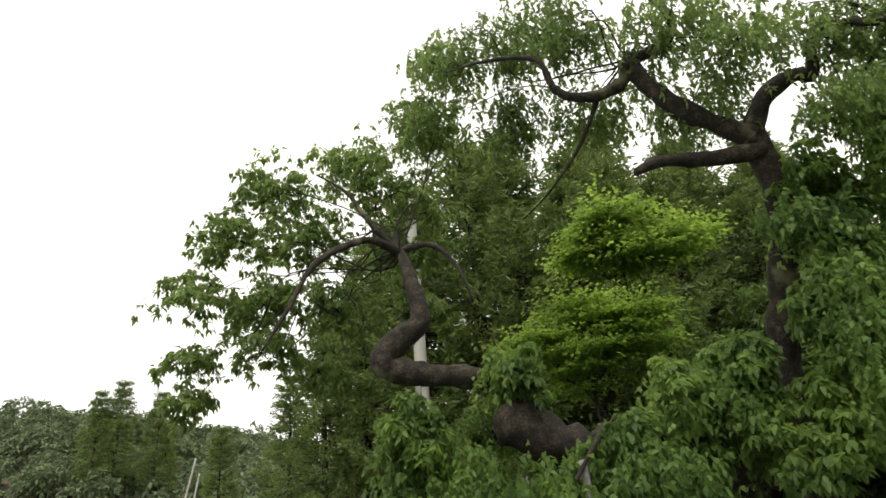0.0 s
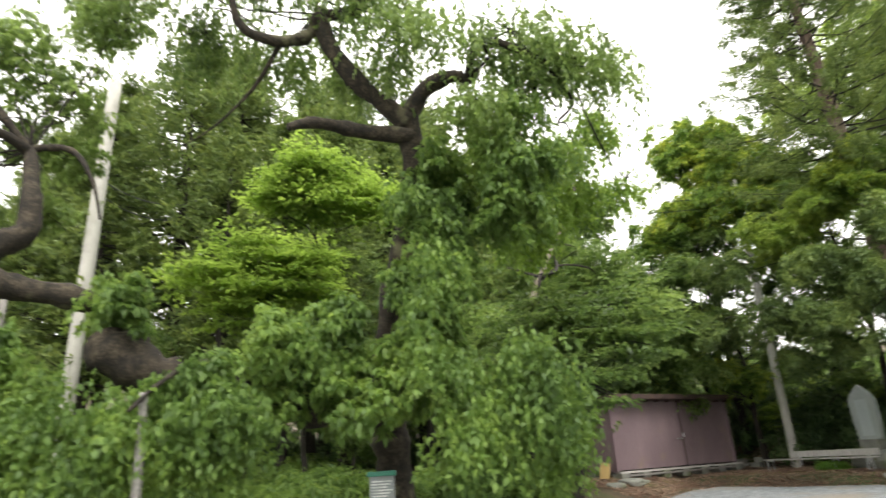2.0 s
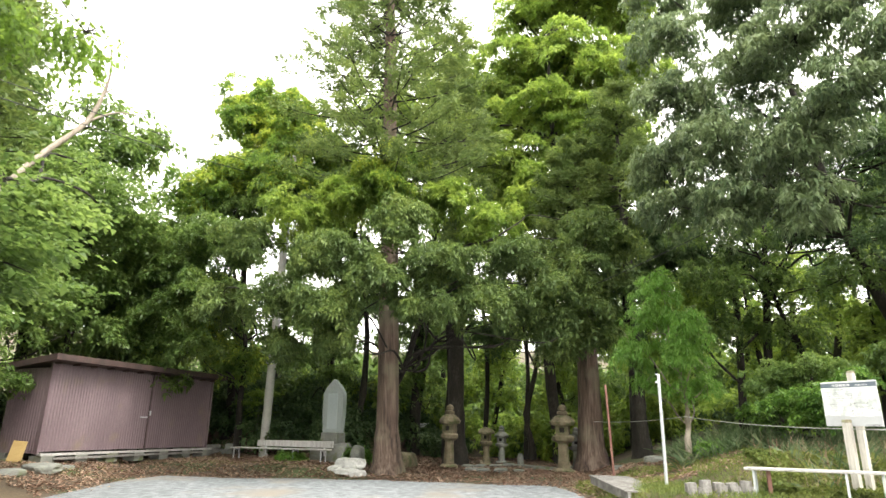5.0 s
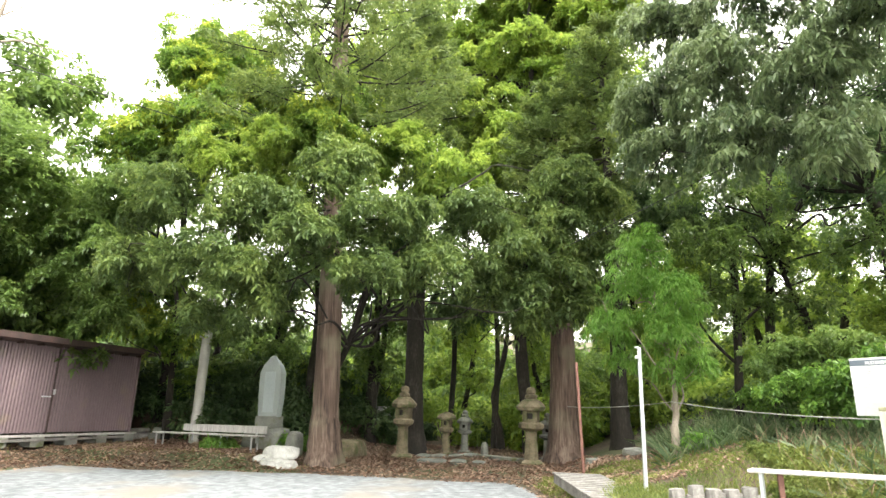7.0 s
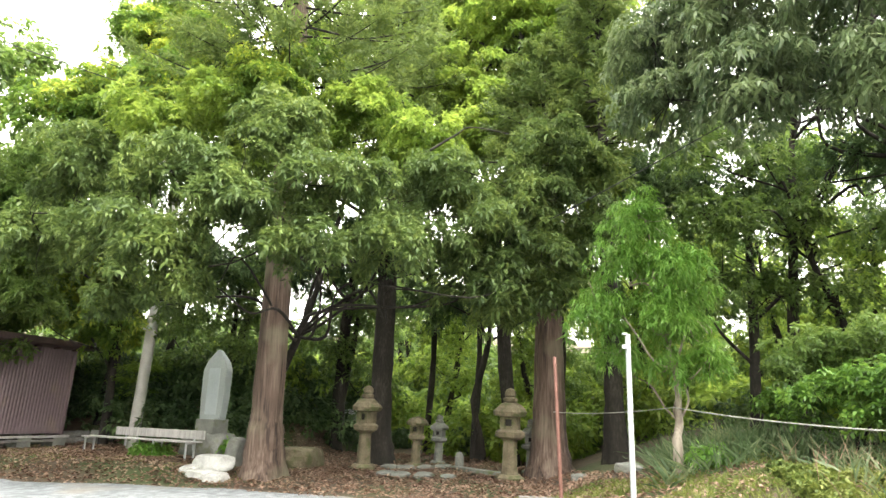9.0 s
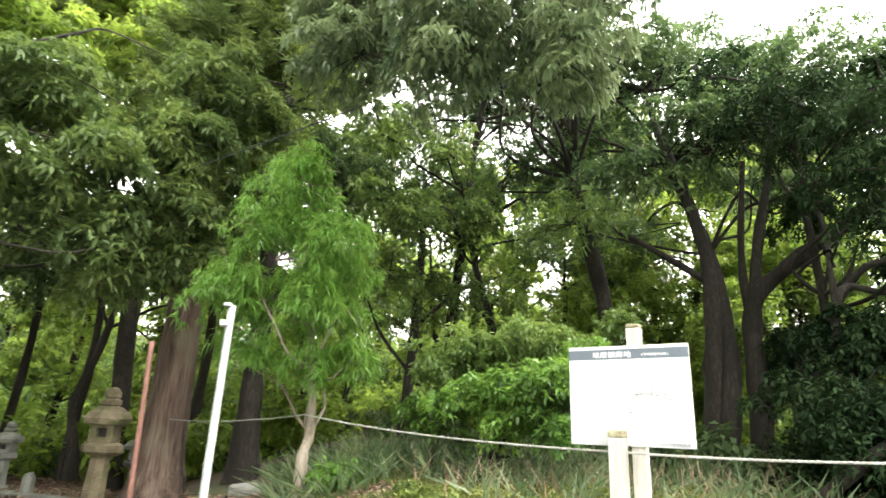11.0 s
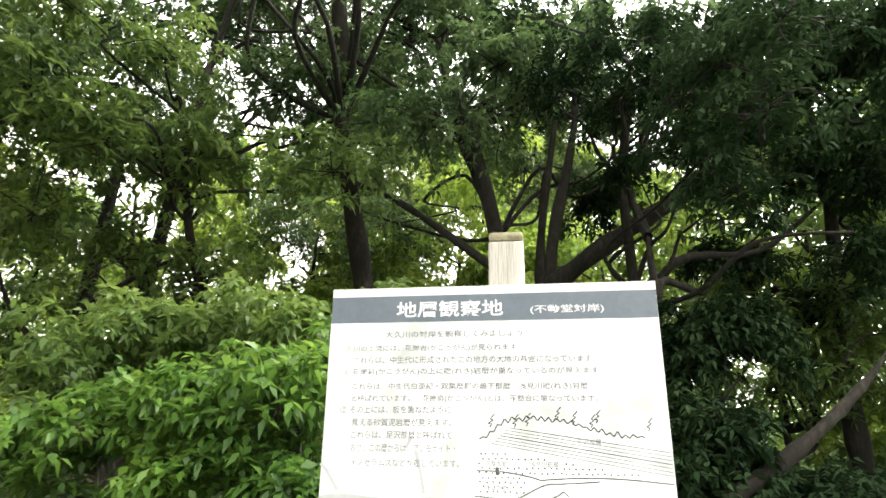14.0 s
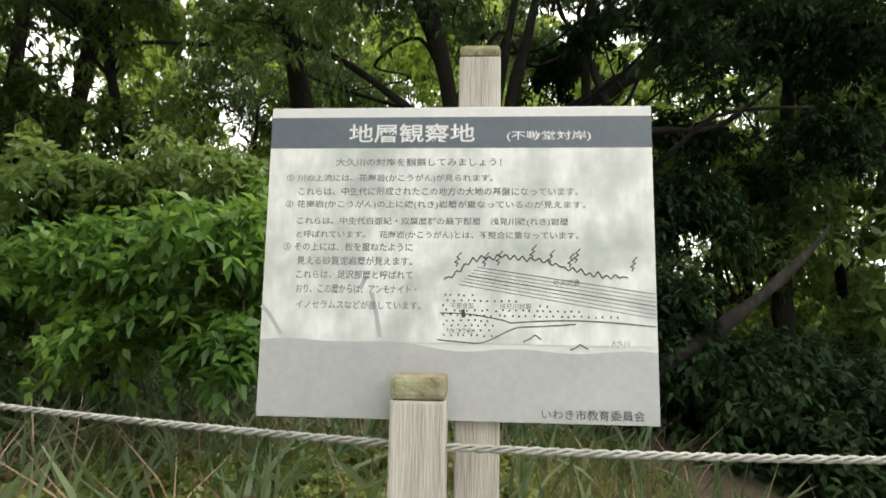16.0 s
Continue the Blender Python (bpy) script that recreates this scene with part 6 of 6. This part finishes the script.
def lettering(text, u0, u1, v, tall, mat, bold=0.0):
    """Words between two places across the board, v down from its top."""
    cu = bpy.data.curves.new("lettering", "FONT")
    cu.body, cu.size, cu.resolution_u, cu.offset = text, 1.0, 2, bold
    tmp = bpy.data.objects.new("tmp", cu)
    scene.collection.objects.link(tmp)
    bpy.context.view_layer.update()
    me = bpy.data.meshes.new_from_object(tmp.evaluated_get(bpy.context.evaluated_depsgraph_get()))
    bpy.data.objects.remove(tmp)
    co = np.empty(len(me.vertices) * 3, np.float32)
    me.vertices.foreach_get("co", co)
    co = co.reshape(-1, 3)
    lo, hi = co.min(0), co.max(0)
    x0, x1 = -BW / 2 + BW * u0, -BW / 2 + BW * u1
    out = np.empty_like(co)
    out[:, 0] = x0 + (co[:, 0] - lo[0]) / (hi[0] - lo[0]) * (x1 - x0)
    out[:, 2] = BH * (1 - v) - tall / 2 + (co[:, 1] - lo[1]) / (hi[1] - lo[1]) * tall
    out[:, 1] = -0.0105
    me.vertices.foreach_set("co", out.ravel())
    me.update()
    me.materials.clear()
    me.materials.append(mat)
    me.name = "lettering"
    return part("lettering", me, None, SB)


lettering("地層観察地", 0.212, 0.545, 0.089, 0.046, M_WHITEINK, 0.014)
lettering("(不動堂対岸)", 0.628, 0.845, 0.1, 0.025, M_WHITEINK, 0.006)
TEXT = (("大久川の対岸を観察してみましょう！", 0.18, 0.615, 0.186), ("① 川の上流には、花崗岩(かこうがん)が見られます。", 0.05, 0.593, 0.24),
        ("これらは、中生代に形成されたこの地方の大地の基盤になっています。", 0.083, 0.81, 0.283), ("② 花崗岩(かこうがん)の上に礫(れき)岩層が重なっているのが見えます。", 0.05, 0.828, 0.327),
        ("これらは、中生代白亜紀・双葉層群の最下部層　浅見川礫(れき)岩層", 0.083, 0.783, 0.382), ("と呼ばれています。　花崗岩(かこうがん)とは、不整合に重なっています。", 0.083, 0.81, 0.426),
        ("③ その上には、板を重ねたように", 0.05, 0.388, 0.465), ("見える砂質泥岩層が見えます。", 0.087, 0.388, 0.51), ("これらは、足沢部層と呼ばれて", 0.087, 0.39, 0.554),
        ("おり、この層からは、アンモナイト・", 0.088, 0.4, 0.6), ("イノセラムスなどが産しています。", 0.09, 0.412, 0.65))
for body, a, b, vv in TEXT:
    lettering(body, a, b, vv, 0.0195, M_FADEDINK, 0.008)
for body, a, b, vv in (("足沢部層", 0.745, 0.81, 0.572), ("不整合面", 0.488, 0.546, 0.648), ("浅見川部層", 0.612, 0.69, 0.648), ("カコウ岩", 0.485, 0.545, 0.726), ("大久川", 0.885, 0.93, 0.757)):
    lettering(body, a, b, vv, 0.0135, M_FADEDINK, 0.002)
lettering("いわき市教育委員会", 0.715, 0.963, 0.972, 0.022, M_INK, 0.006)


def stroke(pts, w=0.0022, y=-0.0103):
    """An inked line on the board; points across and down it, 0 to 1."""
    bm = bmesh.new()
    q = [Vector((-BW / 2 + BW * u, y, BH * (1 - v))) for u, v in pts]
    for a, b in zip(q, q[1:]):
        d = (b - a).normalized()
        s = Vector((-d.z, 0, d.x)) * w / 2
        bm.faces.new([bm.verts.new(p) for p in (a - s, b - s, b + s, a + s)])
    return part("drawn_line", bm, M_INK, SB)


def curve_pts(f, u0, u1, n=24):
    return [(u0 + (u1 - u0) * k / n, f(u0 + (u1 - u0) * k / n)) for k in range(n + 1)]


g3 = np.random.default_rng(9)
ridge = lambda u: 0.575 - 0.07 * smooth((u - 0.47) / 0.1) + 0.06 * smooth((u - 0.62) / 0.3)
stroke([(u, v - 0.012 * (k % 2) - 0.01 * g3.random()) for k, (u, v) in enumerate(curve_pts(ridge, 0.47, 0.93, 44))], 0.003)
for k, w in enumerate((0.0015, 0.0012, 0.0012, 0.002, 0.0012, 0.0012, 0.0012)):
    stroke([(0.555 - 0.008 * k, 0.527 + 0.009 * k), (0.995, 0.605 + 0.0125 * k)], w)
stroke(curve_pts(lambda u: 0.672 + 0.03 * smooth((u - 0.5) / 0.2) if u < 0.62 else 0.702 - 0.012 * math.sin((u - 0.62) * 9), 0.462, 0.995), 0.0026)
stroke(curve_pts(lambda u: 0.755 + 0.012 * math.sin((u - 0.46) * 9) - 0.055 * smooth((u - 0.55) / 0.12), 0.455, 0.8), 0.0026)
stroke([(0.67, 0.757), (0.69, 0.745), (0.7, 0.735), (0.715, 0.75)], 0.003), stroke([(0.785, 0.78), (0.8, 0.772), (0.81, 0.762), (0.83, 0.777)], 0.003)
stroke([(0.52, 0.66), (0.52, 0.685)], 0.008)
for u, v in ((0.5, 0.5), (0.57, 0.5), (0.605, 0.495), (0.69, 0.475), (0.735, 0.49), (0.785, 0.5), (0.94, 0.51), (0.8, 0.485)):
    stroke([(u, v + 0.025), (u + 0.006, v + 0.014), (u - 0.004, v + 0.012), (u + 0.01, v), (u + 0.002, v - 0.004), (u + 0.014, v - 0.02)], 0.0024)
bm = bmesh.new()
for k in range(31 * 11):
    u, v = 0.472 + 0.0172 * (k % 31) + 0.008 * (k // 31 % 2) + g3.uniform(-0.003, 0.003), 0.585 + 0.0155 * (k // 31) + g3.uniform(-0.002, 0.002)
    if v < 0.57 + (u - 0.55) * 0.18 + 0.045 or (u > 0.6 and v > 0.69) or (0.48 < u < 0.7 and 0.635 < v < 0.66):
        continue
    x, z = -BW / 2 + BW * u, BH * (1 - v)
    bm.faces.new([bm.verts.new((x + a * 0.0019, -0.0103, z + b * 0.0019)) for a, b in ((-1, -1), (1, -1), (1, 1), (-1, 1))])
tagged(part("dots", bm, M_INK, SB), kind="stuff")
for pts in (((0.0, 0.655), (0.02, 0.68), (0.055, 0.745)), ((0.285, 0.61), (0.3, 0.68), (0.31, 0.75)), ((0.27, 0.56), (0.255, 0.6))):
    ob = stroke(pts, 0.009)
    ob.data.materials.clear()
    ob.data.materials.append(M_PANELGREY)
    ob.name = "peeled_streak"
bp = part("back_post", boxes((0.0, 0.1, 0.012, 0.1, gz - 0.3, BH + 0.135), bevel=0.006), M_POST, SB)
part("post_end", boxes((0.0, 0.1, 0.012, 0.1, BH + 0.136, BH + 0.165), bevel=0.012), M_POSTEND, bp, "rotten mossy post top")
fp = part("front_post", boxes((-0.125, -0.012, -0.13, -0.03, gz - 0.3, 0.055), bevel=0.006), M_POST, SB)
part("post_end", boxes((-0.125, -0.012, -0.13, -0.03, 0.056, 0.105), bevel=0.012), M_POSTEND, fp, "rotten mossy post top")
